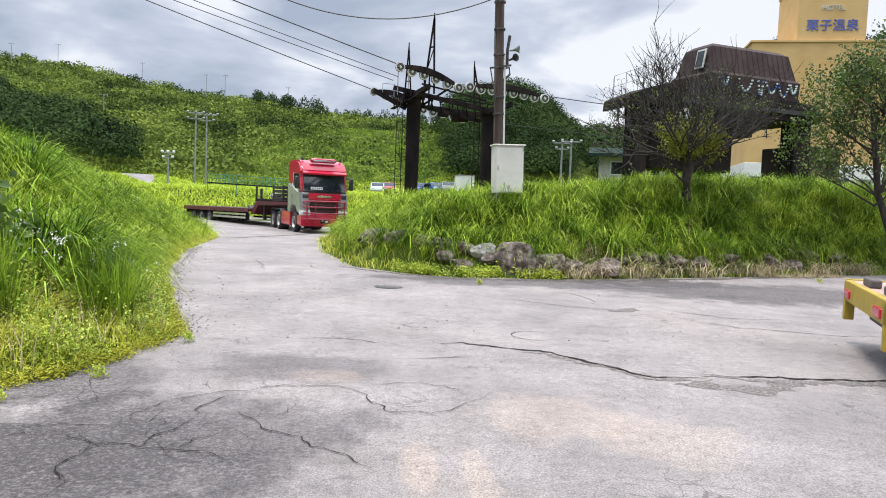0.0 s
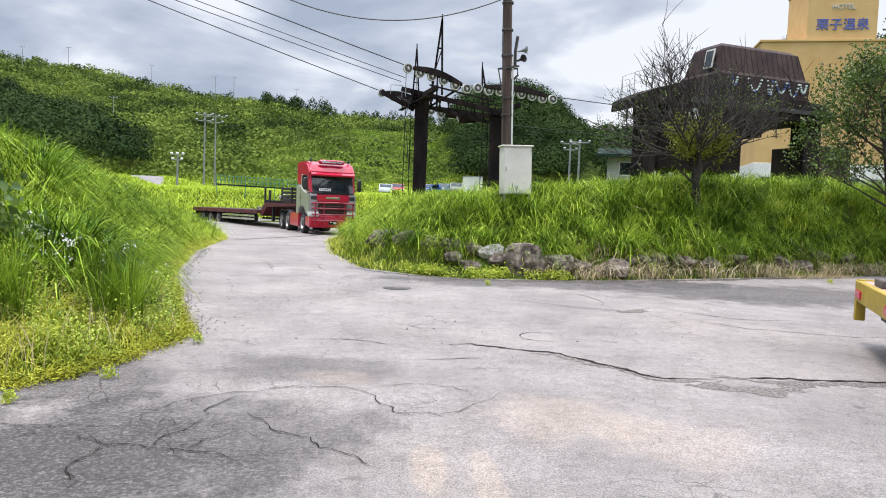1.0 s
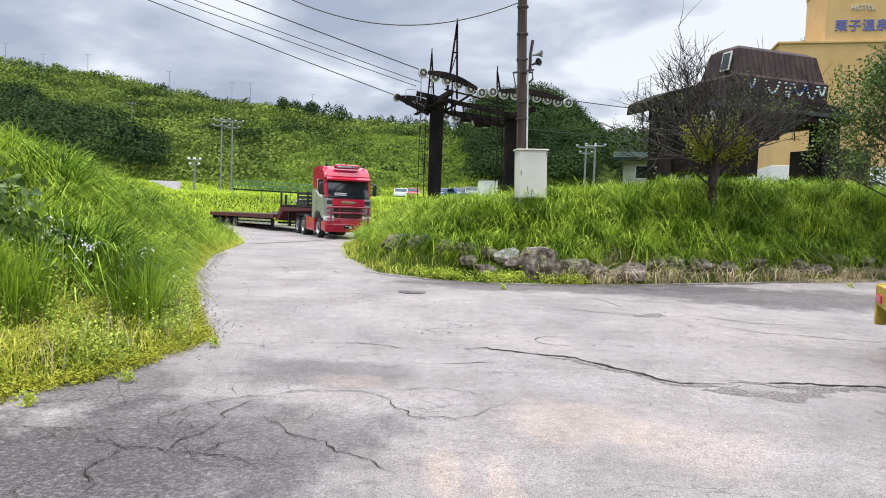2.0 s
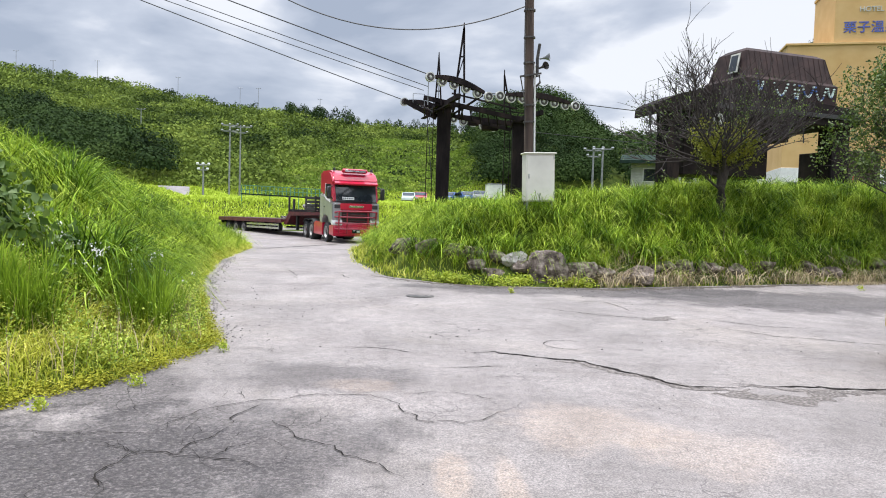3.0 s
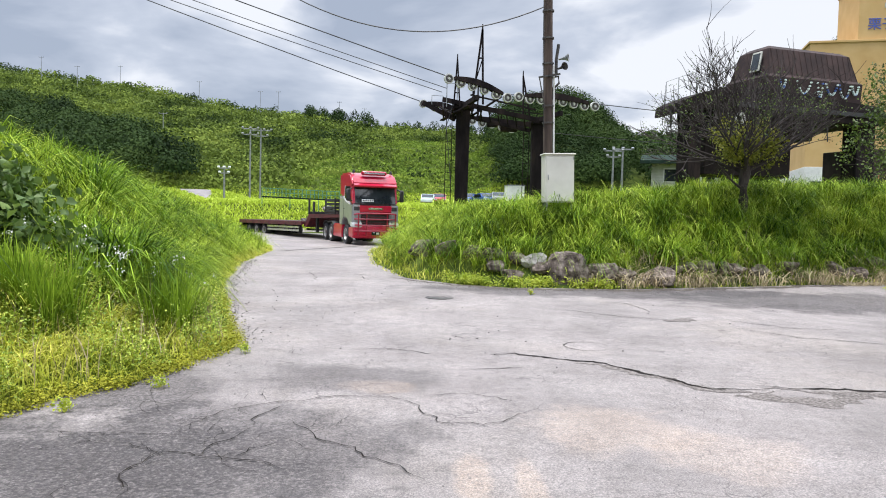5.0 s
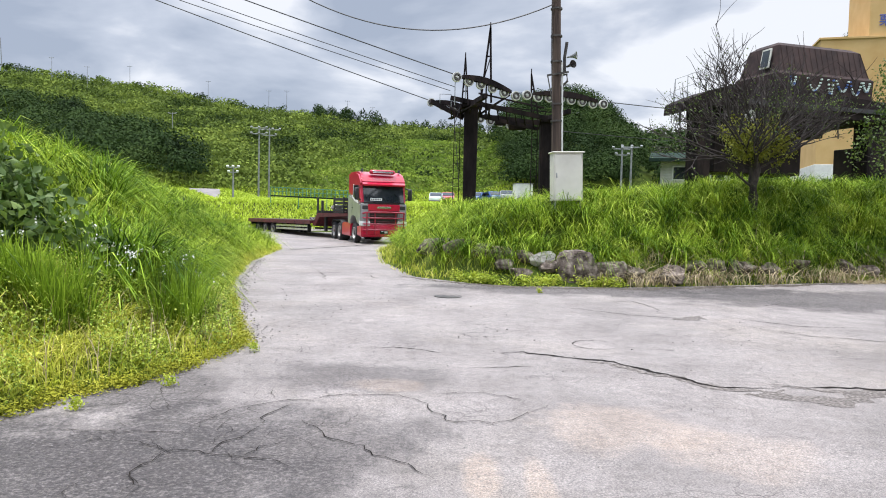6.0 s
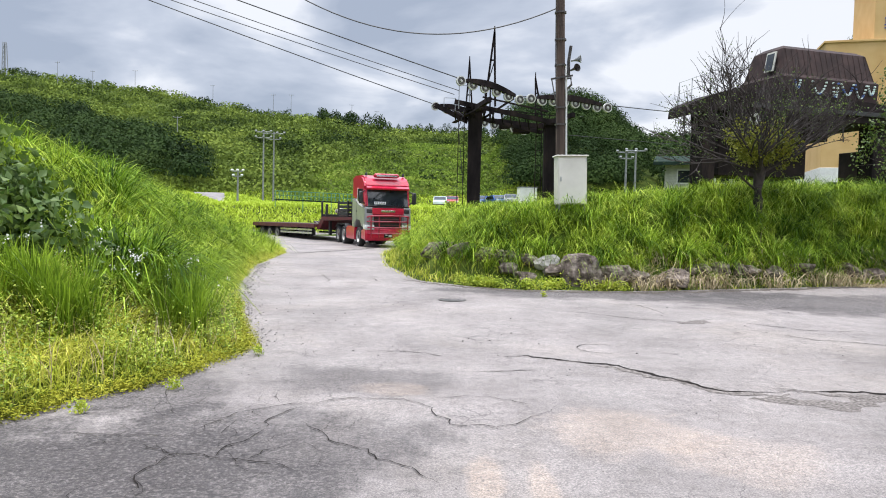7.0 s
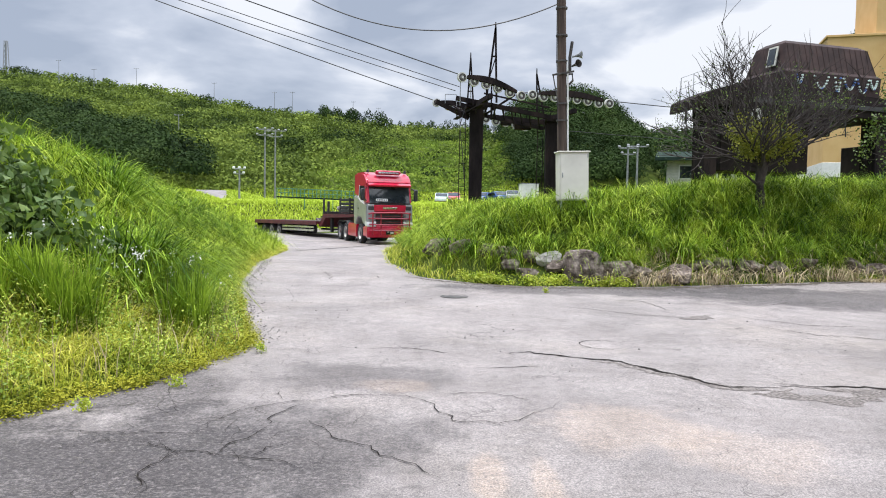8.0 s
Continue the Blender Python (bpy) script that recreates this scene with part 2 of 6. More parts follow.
def lie(x, y):
    """The height of the land under the grass."""
    x, y = np.asarray(x, float), np.asarray(y, float)
    z = np.interp(y, [9, 12, 22, 40, 50, 57, 75, 89, 100, 3000], [0, 0.05, 0.24, 0.24, 0.42, 2.5, 2.95, 2.95, 4.7, 6])
    dl = inside_depth(LEFT_BANK, x, y)
    z = z + np.interp(y, [4, 8, 12, 15, 21, 28, 33], [1.2, 1.5, 1.9, 2.15, 1.85, 0.95, 0.1]) * ease(dl / np.interp(y, [8, 13], [4.6, 3.7])) + 0.12 * ease(dl / 0.8) * (1 + wave(x, y, 1.6)) + 0.2 * ease((dl - 0.9) / 1.4) * wave(x, y, 0.75, 3.0)
    z = z + np.interp(y, [4, 9, 14, 20], [1.3, 1.1, 0.5, 0.0]) * ease((dl - 2.4) / 2.8)
    # a low heap that the gravel track crosses
    z = z + 0.95 * np.exp(-((x + 25.5) / 4.2) ** 4 - ((y - 71) / 7.0) ** 2)
    dr = inside_depth(RIGHT_BANK, x, y)
    top = np.interp(x, [-3.5, -1.5, -0.4, 1.9, 4.4, 6.8, 9.3, 12.7, 30], [0.5, 0.75, 0.98, 1.08, 1.42, 1.68, 1.9, 2.05, 2.5])
    back = np.clip(1 - np.interp(y, [24, 40, 58], [0, 0.25, 1.0]), 0, 1)
    z = z + back * (0.05 * ease(dr / 0.3) + 0.5 * ease((dr - 0.5) / 0.6) + top * ease((dr - 0.8) / 2.4) + 0.13 * ease((dr - 0.9) / 1.2) * wave(x, y, 0.7, 5.0))
    # the hillside, and its skyline by direction
    yy = np.maximum(y, 1)
    u = x / yy
    rise = np.interp(u, [-1.6, -0.62, -0.45, -0.305, -0.108, 0.0, 0.1, 0.3, 0.44, 0.49, 0.55, 0.7, 1.6],
                     [0.22, 0.188, 0.168, 0.145, 0.12, 0.116, 0.112, 0.108, 0.14, 0.225, 0.25, 0.262, 0.22])
    far = np.clip((y - 88) / 195, 0, 1.0)
    hill = (1.85 + rise * 285 - 6) * far ** 1.05
    hill = hill - np.clip(y - 300, 0, 400) * 0.06
    z = z + np.where(y > 88, hill, 0) + np.where(y > 95, 1.2 * wave(x, y, 14, 1.0) * ease((y - 95) / 40), 0)
    z = z + 10.2 * np.exp(-(np.abs(x - 16.5) / 11.0) ** 3 - ((y - 120) / 22) ** 2)
    return z


def raw_mesh(name, verts, faces, mat=None, smooth=False):
    """A mesh from arrays of places and of faces that all have as many corners."""
    me = bpy.data.meshes.new(name)
    verts, faces = np.asarray(verts, np.float32), np.asarray(faces, np.int32)
    k = faces.shape[1]
    me.vertices.add(len(verts))
    me.vertices.foreach_set("co", verts.ravel())
    me.loops.add(faces.size)
    me.loops.foreach_set("vertex_index", faces.ravel())
    me.polygons.add(len(faces))
    me.polygons.foreach_set("loop_start", np.arange(0, faces.size, k, dtype=np.int32))
    me.update(calc_edges=True)
    me.validate()
    if smooth:
        me.polygons.foreach_set("use_smooth", np.ones(len(faces), bool))
    if mat:
        me.materials.append(mat)
    return me


def grid_faces(rows, cols):
    i = np.arange((rows - 1) * cols).reshape(rows - 1, cols)[:, :-1]
    return np.stack([i, i + 1, i + cols + 1, i + cols], -1).reshape(-1, 4)


def make_ground():
    ang = np.radians(np.concatenate([np.linspace(-180, -52, 40)[:-1], np.linspace(-52, 52, 270), np.linspace(52, 180, 40)[1:]]))
    rad = np.concatenate([[0.05], np.geomspace(1.5, 1600, 230)])
    r, a = np.meshgrid(rad, ang, indexing="ij")
    x, y = r * np.sin(a), r * np.cos(a)
    v = np.stack([x, y, lie(x, y) - 0.03], -1).reshape(-1, 3)
    me = raw_mesh("ground", v, grid_faces(len(rad), len(ang))[:, ::-1], SOIL, True)
    tagged(new("ground", me), "green grassy ground that rises to a hillside", "ground", kind="structure")


make_ground()


def make_road():
    ys = np.concatenate([np.linspace(-25, 3, 15)[:-1], np.linspace(3, 51, 180)])
    left = np.interp(ys, [-25, 2, 6.1, 6.85, 7.5, 9.6, 12.1, 16.9, 22.2, 29.5, 33.5, 36, 51], [-9, -6.5, -4.0, -3.75, -3.3, -2.9, -3.85, -5.35, -6.5, -7.4, -8.4, -20, -26])
    right = np.interp(ys, [17.25, 17.7, 18.95, 22.6, 32, 44, 51], [1.65, 0.4, -1.1, -2.15, -2.95, -2.6, -2])
    t = np.linspace(0, 1, 40)
    x = left[:, None] + (right - left)[:, None] * t
    y = np.repeat(ys[:, None], 40, 1)
    v1 = np.stack([x, y, lie_road(x, y)], -1).reshape(-1, 3)
    f1 = grid_faces(len(ys), 40)
    xs = np.concatenate([np.linspace(1.65, 14, 60), np.linspace(14, 45, 20)[1:]])
    top = np.interp(xs, [1.6, 3.7, 6.8, 12.9, 60], [17.35, 17.45, 18.5, 20.85, 38.1])
    t = np.linspace(0, 1, 80)
    y = -25 + (top[:, None] + 25) * t ** 0.7
    x = np.repeat(xs[:, None], 80, 1)
    v2 = np.stack([x, y, lie_road(x, y)], -1).reshape(-1, 3)
    f2 = grid_faces(len(xs), 80)[:, ::-1] + len(v1)
    me = raw_mesh("road", np.concatenate([v1, v2]), np.concatenate([f1, f2]), ASPHALT, True)
    tagged(new("road", me), "worn grey asphalt road with cracks and sandy stains", "road", kind="structure")


def lie_road(x, y):
    return np.interp(y, [9, 12, 22, 40, 50, 57], [0, 0.05, 0.24, 0.24, 0.42, 2.5]) + 0.012 * wave(x, y, 2.5)


make_road()


# ---- grass ----
def blades(name, x, y, length, width, lean, mat, label, seed=0, droop=0.45, category="grass", coarse=False):
    """Single bent blades, all of one patch in one mesh."""
    rng = np.random.default_rng(seed)
    n = len(x)
    z = lie(x, y) - 0.04
    az = rng.uniform(0, 2 * np.pi, n)
    d = np.stack([np.cos(az), np.sin(az), np.zeros(n)], -1)
    side = np.stack([-np.sin(az + rng.normal(0, 0.6, n)), np.cos(az), np.zeros(n)], -1)
    base = np.stack([x, y, z], -1)
    rows = []
    for s, w in ((0, 0.8), (0.6, 1.0), (1.0, 0.0)) if coarse else ((0, 0.8), (0.4, 1.0), (0.76, 0.65), (1.0, 0.0)):
        p = base + d * (lean * length * s ** 2)[:, None]
        p[:, 2] += length * (s - droop * lean * s ** 3)
        if w:
            rows += [p - side * (width * w / 2)[:, None], p + side * (width * w / 2)[:, None]]
        else:
            rows.append(p)
    v = np.stack(rows, 1).reshape(-1, 3)
    f = np.array([[0, 1, 3], [0, 3, 2], [2, 3, 4]] if coarse else [[0, 1, 3], [0, 3, 2], [2, 3, 5], [2, 5, 4], [4, 5, 6]])
    faces = (np.arange(n)[:, None, None] * (5 if coarse else 7) + f[None]).reshape(-1, 3)
    ob = new(name, raw_mesh(name, v, faces, mat))
    return tagged(ob, label, category, kind="stuff")


def scatter(poly, n, box, rng, near=0.0, deep=99.0):
    x, y = rng.uniform(box[0], box[1], n), rng.uniform(box[2], box[3], n)
    d = inside_depth(poly, x, y)
    keep = (d > near) & (d < deep)
    return x[keep], y[keep], d[keep]


def tussocks(name, x, y, size, per, mat, label, seed, width=0.02, category="grass", habit=(0.15, 1.05)):
    """Clumps of long blades that arch outwards from one root, all in one mesh."""
    rng = np.random.default_rng(seed)
    n = len(x) * per
    az = rng.uniform(0, 2 * np.pi, n)
    r = np.repeat(size, per) * 0.16 * np.sqrt(rng.uniform(0, 1, n))
    px, py = np.repeat(x, per) + r * np.cos(az), np.repeat(y, per) + r * np.sin(az)
    length = np.repeat(size, per) * rng.uniform(0.6, 1.25, n)
    lean = rng.uniform(*habit, n)
    bend = rng.uniform(0.35, 0.85, n)
    w = width * rng.uniform(0.6, 1.4, n)
    az = az + rng.normal(0, 0.45, n)
    d = np.stack([np.cos(az), np.sin(az), np.zeros(n)], -1)
    tw = az + np.pi / 2 + rng.normal(0, 0.5, n)
    side = np.stack([np.cos(tw), np.sin(tw), np.zeros(n)], -1)
    base = np.stack([px, py, lie(px, py) - 0.04], -1)
    rows = []
    for s, k in ((0, 0.7), (0.36, 1.0), (0.7, 0.75), (1.0, 0.0)):
        p = base + d * (length * lean * (0.35 * s + 0.65 * s ** 2.2))[:, None]
        p[:, 2] += length * (s - bend * lean * 1.3 * s ** 3 - 0.12 * s * s)
        rows += [p - side * (w * k / 2)[:, None], p + side * (w * k / 2)[:, None]] if k else [p]
    v = np.stack(rows, 1).reshape(-1, 3)
    f = np.array([[0, 1, 3], [0, 3, 2], [2, 3, 5], [2, 5, 4], [4, 5, 6]])
    faces = (np.arange(n)[:, None, None] * 7 + f[None]).reshape(-1, 3)
    return tagged(new(name, raw_mesh(name, v, faces, mat)), label, category, kind="stuff")


def make_grass():
    rng = np.random.default_rng(3)
    # tall grass on the bank beside the road's bend
    x, y, d = scatter(LEFT_BANK, 5200, (-14, -2.5, 4.5, 36), rng, 0.3)
    edge = np.interp(y, [5, 9, 11.5, 20, 30], [1.5, 1.35, 0.6, 0.5, 0.45])
    k = d > edge * rng.uniform(0.75, 1.3, len(d))
    # little tall grass under the climber and before the dark clumps
    k &= (np.hypot((x + 5.6) / 0.9, (y - 8.7) / 0.7) > 1) & (np.hypot((x + 4.9) / 1.0, (y - 9.6) / 0.55) > 1)
    k &= (x / y > -0.78)
    x, y, d = x[k], y[k], d[k]
    size = np.interp(y, [6, 12, 22, 30, 36], [0.95, 1.05, 1.1, 1.0, 0.6]) * rng.uniform(0.6, 1.1, len(x)) * (1 + 0.3 * wave(x, y, 0.9))
    size *= np.interp(d - np.interp(y, [5, 9, 11.5, 20, 30], [1.9, 1.7, 0.4, 0.35, 0.35]), [0, 0.6], [0.75, 1.0])
    tussocks("tall_grass", x, y, size, 34, GRASS, "tall arching green grass on the roadside bank", 1, 0.015, habit=(0.2, 1.2))
    # single large clumps with hanging blades
    x, y, d = scatter(LEFT_BANK, 360, (-11, -3, 9, 30), rng, 1.2, 4.5)
    tussocks("pampas_clumps", x, y, rng.uniform(0.8, 1.25, len(x)), 80, PAMPAS, "large dark green clumps of hanging grass on the bank", 21, 0.02)
    x, y, d = scatter(RIGHT_BANK, 420, (-3, 20, 17, 26), rng, 0.95, 4.0)
    tussocks("pampas_clumps", x, y, rng.uniform(0.85, 1.25, len(x)), 120, PAMPAS, "large dark green clumps of hanging grass on the mound", 22, 0.016, habit=(0.4, 1.3))
    x, y, d = scatter(RIGHT_BANK, 900, (-3, 16, 16.8, 24), rng, 0.4, 1.0)
    k = rng.random(len(x)) < 0.5 + 0.5 * wave(x, y, 0.5)
    x, y = x[k], y[k]
    tussocks("grass_tufts", x, y, rng.uniform(0.3, 0.7, len(x)), 26, GRASS, "light green grass tufts growing between the boulders", 23, 0.014)
    # clumps that stand alone: dark hanging ones, and light upright ones nearer the road
    cx = np.concatenate([rng.normal(-5.0, 0.45, 9), rng.normal(-7.6, 0.5, 7), rng.normal(-6.6, 0.5, 6), rng.normal(-7.4, 0.6, 8)])
    cy = np.concatenate([rng.normal(10.4, 0.3, 9), rng.normal(16.8, 0.7, 7), rng.normal(13.4, 0.5, 6), rng.normal(20.5, 0.9, 8)])
    tussocks("pampas_clumps", cx, cy, rng.uniform(1.15, 1.5, len(cx)), 170, PAMPAS, "dark clumps of hanging grass low on the bank", 25, 0.02, habit=(0.3, 1.15))
    cx = np.concatenate([rng.normal(-4.65, 0.34, 15), rng.normal(-3.75, 0.3, 18), rng.normal(-4.6, 0.3, 7)])
    cy = np.concatenate([rng.normal(8.0, 0.26, 15), rng.normal(9.7, 0.4, 18), rng.normal(12.6, 0.6, 7)])
    k = inside_depth(LEFT_BANK, cx, cy) > 0.5
    cx, cy = cx[k], cy[k]
    tussocks("upright_tufts", cx, cy, rng.uniform(0.75, 1.15, len(cx)), 85, TUFT, "light green upright grass tufts beside the road", 26, 0.014, habit=(0.06, 0.5))
    # lower weeds along its edge
    x, y, d = scatter(LEFT_BANK, 230000, (-9, -2.3, 4.5, 34), rng, 0.02, 2.9)
    k = (d < np.interp(y, [5, 9, 12, 20], [2.9, 2.6, 1.1, 0.7])) & (d > np.interp(y, [9, 10], [0.13, 0.02]) * (1 + 0.8 * wave(x, y, 0.35)))
    x, y, d = x[k], y[k], d[k]
    size = rng.uniform(0.1, 0.42, len(x)) * np.interp(d, [0, 0.5, 1.6], [0.3, 0.8, 1.25]) * (1 + 0.35 * wave(x, y, 0.7))
    blades("low_weeds", x, y, size, rng.uniform(0.007, 0.016, len(x)), rng.uniform(0.5, 1.5, len(x)), WEED, "yellow-green low weeds along the road edge", 2, category="weeds")
    # the mound between the two roads
    x, y, d = scatter(RIGHT_BANK, 6200, (-3.6, 24, 17, 36), rng, 0.85)
    k = (x / y < 0.8) & (rng.random(len(x)) < np.interp(y, [22, 26, 36], [1, 0.8, 0.25]))
    x, y, d = x[k], y[k], d[k]
    size = rng.uniform(0.65, 1.15, len(x)) * (1 + 0.2 * wave(x, y, 1.5, 2)) * np.interp(d, [0.8, 2.0], [0.75, 1.0])
    tussocks("tall_grass", x, y, size, 36, GRASS, "tall arching green grass on the rocky mound", 4, 0.015, habit=(0.3, 1.3))
    x, y, d = scatter(RIGHT_BANK, 40000, (-3.6, 24, 16.5, 34), rng, 0.0, 1.2)
    size = rng.uniform(0.06, 0.3, len(x)) * np.interp(d, [0, 0.4, 1.0], [0.35, 0.75, 1.1]) * np.interp(x, [0.8, 2.0], [1.7, 1.0])
    blades("low_weeds", x, y, size, rng.uniform(0.01, 0.026, len(x)), rng.uniform(0.3, 1.0, len(x)), WEED, "yellow-green low weeds between the rocks", 5, category="weeds")
    # farther grass and the meadow
    x, y = rng.uniform(-4, 45, 20000), rng.uniform(33, 70, 20000)
    k = (inside_depth(RIGHT_BANK, x, y) > 0.5) & (np.abs(x / y) < 0.75)
    x, y = x[k], y[k]
    blades("far_grass", x, y, rng.uniform(0.5, 1.1, len(x)), rng.uniform(0.05, 0.09, len(x)), rng.uniform(0.2, 0.9, len(x)), GRASS, "green grass round the lift station", 6)
    y = rng.uniform(50.5, 95, 95000)
    x = y * rng.uniform(-0.68, 0.1, len(y))
    k = np.abs(x - np.interp(y, [60, 78], [-19.6, -29.5])) > np.interp(y, [62, 63, 70, 78, 79], [0, 0.1, 1.9, 3.2, 0])
    x, y = x[k], y[k]
    blades("meadow", x, y, rng.uniform(0.25, 0.5, len(x)), rng.uniform(0.05, 0.1, len(x)), rng.uniform(0.6, 1.2, len(x)), FIELD, "bright green meadow behind the road", 7, category="meadow", coarse=True)


make_grass()


def leaf_clumps(name, x, y, z, size, per, mat, label, seed, category, leaf=0.35, flat=0.8):
    """Bushes or crowns far off: each a loose ball of small leaf sprays."""
    rng = np.random.default_rng(seed)
    n = len(x) * per
    c = np.repeat(np.stack([x, y, z], -1), per, 0)
    s = np.repeat(size, per)
    v = rng.normal(0, 1, (n, 3))
    v /= np.linalg.norm(v, axis=1)[:, None]
    v[:, 2] = np.abs(v[:, 2]) * flat
    p = c + v * (s * rng.uniform(0.55, 1.0, n) ** 0.7)[:, None]
    a = rng.normal(0, 1, (n, 3))
    a -= 0.92 * v * (a * v).sum(1)[:, None]
    a /= np.linalg.norm(a, axis=1)[:, None]
    b = np.cross(a, v + rng.normal(0, 0.32, (n, 3)))
    b /= np.linalg.norm(b, axis=1)[:, None] + 1e-9
    h = (s * leaf * rng.uniform(0.6, 1.3, n))[:, None]
    q = np.stack([p - a * h, p + b * h * 0.7, p + a * h, p - b * h * 0.7 + v * h * 0.4], 1).reshape(-1, 3)
    ob = new(name, raw_mesh(name, q, np.arange(n * 4).reshape(-1, 4), mat))
    return tagged(ob, label, category, kind="stuff")


def make_hills():
    rng = np.random.default_rng(11)
    n = 7000
    y = 92 * (305 / 92) ** rng.uniform(0, 1, n)
    u = rng.uniform(-0.74, 0.14, n)
    open_slope = (y < 215) & (u > -0.22 + 0.15 * (y - 90) / 125)
    k = ~open_slope | (rng.random(n) < 0.1)
    k &= ~((u < -0.5) & (y < 150) & (rng.random(n) < 0.6)) & ((y > 95) | (u < -0.06))
    x, y = (u * y)[k], y[k]
    size = 1.4 * rng.uniform(0.5, 1.5, len(x)) ** 1.4 * (0.75 + y / 280) * (1 + 0.3 * wave(x, y, 5.0))
    leaf_clumps("hill_shrubs", x, y, lie(x, y), size, 42, SHRUB, "low olive-green shrubs covering the open hillside", 12, "shrubs", 0.115)
    # bright bracken on the open slope behind the lift
    n = 6500
    y = 90 * (220 / 90) ** rng.uniform(0, 1, n)
    u = rng.uniform(-0.23, 0.1, n)
    k = (u < 0.09 - 0.04 * (y - 90) / 60) & ((y > 94) | (u < -0.06))
    x, y = (u * y)[k], y[k]
    size = rng.uniform(0.35, 0.9, len(x)) * (0.7 + y / 260)
    leaf_clumps("bracken", x, y, lie(x, y) + 0.1, size, 14, BRACKEN, "light green bracken on the open slope", 16, "bracken", 0.19, 0.6)
    # a dark wood on the lower slope
    n = 330
    y = rng.uniform(92, 172, n)
    u = rng.uniform(-0.75, -0.36, n)
    k = (y - 92) / 80 < np.interp(u, [-0.75, -0.6, -0.42, -0.36], [1, 1, 0.45, 0.1])
    x, y = (u * y)[k], y[k]
    leaf_clumps("wood", x, y, lie(x, y) + 1.5, rng.uniform(1.9, 4.2, len(x)), 480, FOREST, "dark broadleaf wood on the lower slope", 13, "wood", 0.062, 1.0)
    # the wooded hill behind the lift
    n = 380
    x, y = rng.uniform(5, 31, n), rng.uniform(90, 126, n)
    k = (x > 0.055 * y + 0.05 * (118 - y)) & (x < 0.245 * y)
    x, y = x[k], y[k]
    leaf_clumps("wooded_hill", x, y, lie(x, y) + 1.5, rng.uniform(1.2, 3.0, len(x)), 560, FOREST, "dark wooded hill behind the ski lift", 14, "wood", 0.055, 1.15)
    # woods to the side of and behind the hotel
    n = 420
    y = rng.uniform(150, 285, n)
    x = y * rng.uniform(0.18, 0.8, n)
    leaf_clumps("far_wood", x, y, lie(x, y) + 1.5, rng.uniform(3.0, 5.5, n), 95, FOREST, "dark wood on the slope behind the buildings", 17, "wood", 0.11, 1.0)
    # the wood behind the hut
    n = 150
    y = rng.uniform(90, 150, n)
    x = y * rng.uniform(0.2, 0.46, n)
    leaf_clumps("hut_wood", x, y, lie(x, y) + 1.2, rng.uniform(1.6, 3.2, n), 300, FOREST, "dark green wood behind the hut", 19, "wood", 0.075, 1.1)
    # trees on the skyline
    n = 84
    y = rng.uniform(268, 292, n)
    x = y * np.concatenate([rng.uniform(-0.2, -0.11, n // 2), rng.uniform(-0.11, 0.08, n - n // 2)])
    leaf_clumps("skyline_trees", x, y, lie(x, y) + 1.5, np.where(x / y < -0.11, rng.uniform(1.1, 2.6, n), rng.uniform(0.9, 1.7, n)), 150, FOREST, "dark trees along the ridge", 15, "trees", 0.14, 2.1)
    n = 46
    y = rng.uniform(272, 288, n)
    x = y * rng.uniform(-0.66, -0.2, n)
    leaf_clumps("ridge_pines", x, y, lie(x, y) + 0.6, rng.uniform(0.7, 1.8, n), 70, FOREST, "small dark pines along the ridge", 18, "trees", 0.16, 1.7)
    # the far mountains
    ang = np.radians(np.linspace(-14, 44, 160))
    rad = np.linspace(700, 1250, 14)
    r, a = np.meshgrid(rad, ang, indexing="ij")
    t = np.sin(np.pi * np.clip((r - 700) / 900, 0, 1))
    top = 108 + 14 * np.sin(a * 9 + 1) + 9 * np.sin(a * 23) + 4 * np.sin(a * 61 + 2) + 2 * np.sin(a * 140)
    v = np.stack([r * np.sin(a), r * np.cos(a), top * t - 4 + 3 * np.sin(r * 0.02 + a * 90)], -1).reshape(-1, 3)
    me = raw_mesh("far_mountain", v, grid_faces(14, 160)[:, ::-1], MOUNTAIN, True)
    tagged(new("far_mountain", me), "hazy blue-green wooded mountain in the distance", "mountain", kind="structure")


# the air holds no haze; its pale blue is mixed into this forest green
MOUNTAIN = material("haze_tinted_forest", [(0.05, 0.085, 0.075), (0.09, 0.13, 0.11), (0.13, 0.17, 0.14)], 0.9, 0.03, 8, bump=1.0, bump_scale=0.08)
make_hills()


# ---- helpers for things ----
def part(name, bm, mat, parent=None, label="", smooth=False):
    """Links a bmesh as one mesh object under a thing or a part."""
    me = bpy.data.meshes.new(name)
    bmesh.ops.recalc_face_normals(bm, faces=bm.faces)
    bm.to_mesh(me)
    bm.free()
    if smooth:
        me.polygons.foreach_set("use_smooth", np.ones(len(me.polygons), bool))
        me.set_sharp_from_angle(angle=radians(40))
    me.materials.append(mat)
    ob = new(name, me)
    if parent:
        ob.parent = parent
    if label:
        ob["label"] = label
    return ob


def thing(name, m, label, category, group="", kind=""):
    ob = new(name)
    ob.matrix_world = m
    ob.empty_display_size = 0.1
    return tagged(ob, label, category, group, kind)


def box(size, at=(0, 0, 0), turn=(0, 0, 0), bevel=0.01, bm=None):
    own = bmesh.new()
    bmesh.ops.create_cube(own, size=1.0)
    bmesh.ops.scale(own, vec=size, verts=own.verts)
    if bevel:
        bmesh.ops.bevel(own, geom=own.edges, offset=min(bevel, min(size) * 0.4), segments=1, affect="EDGES")
    bmesh.ops.transform(own, matrix=pose(*at, *turn), verts=own.verts)
    return joined(own, bm)


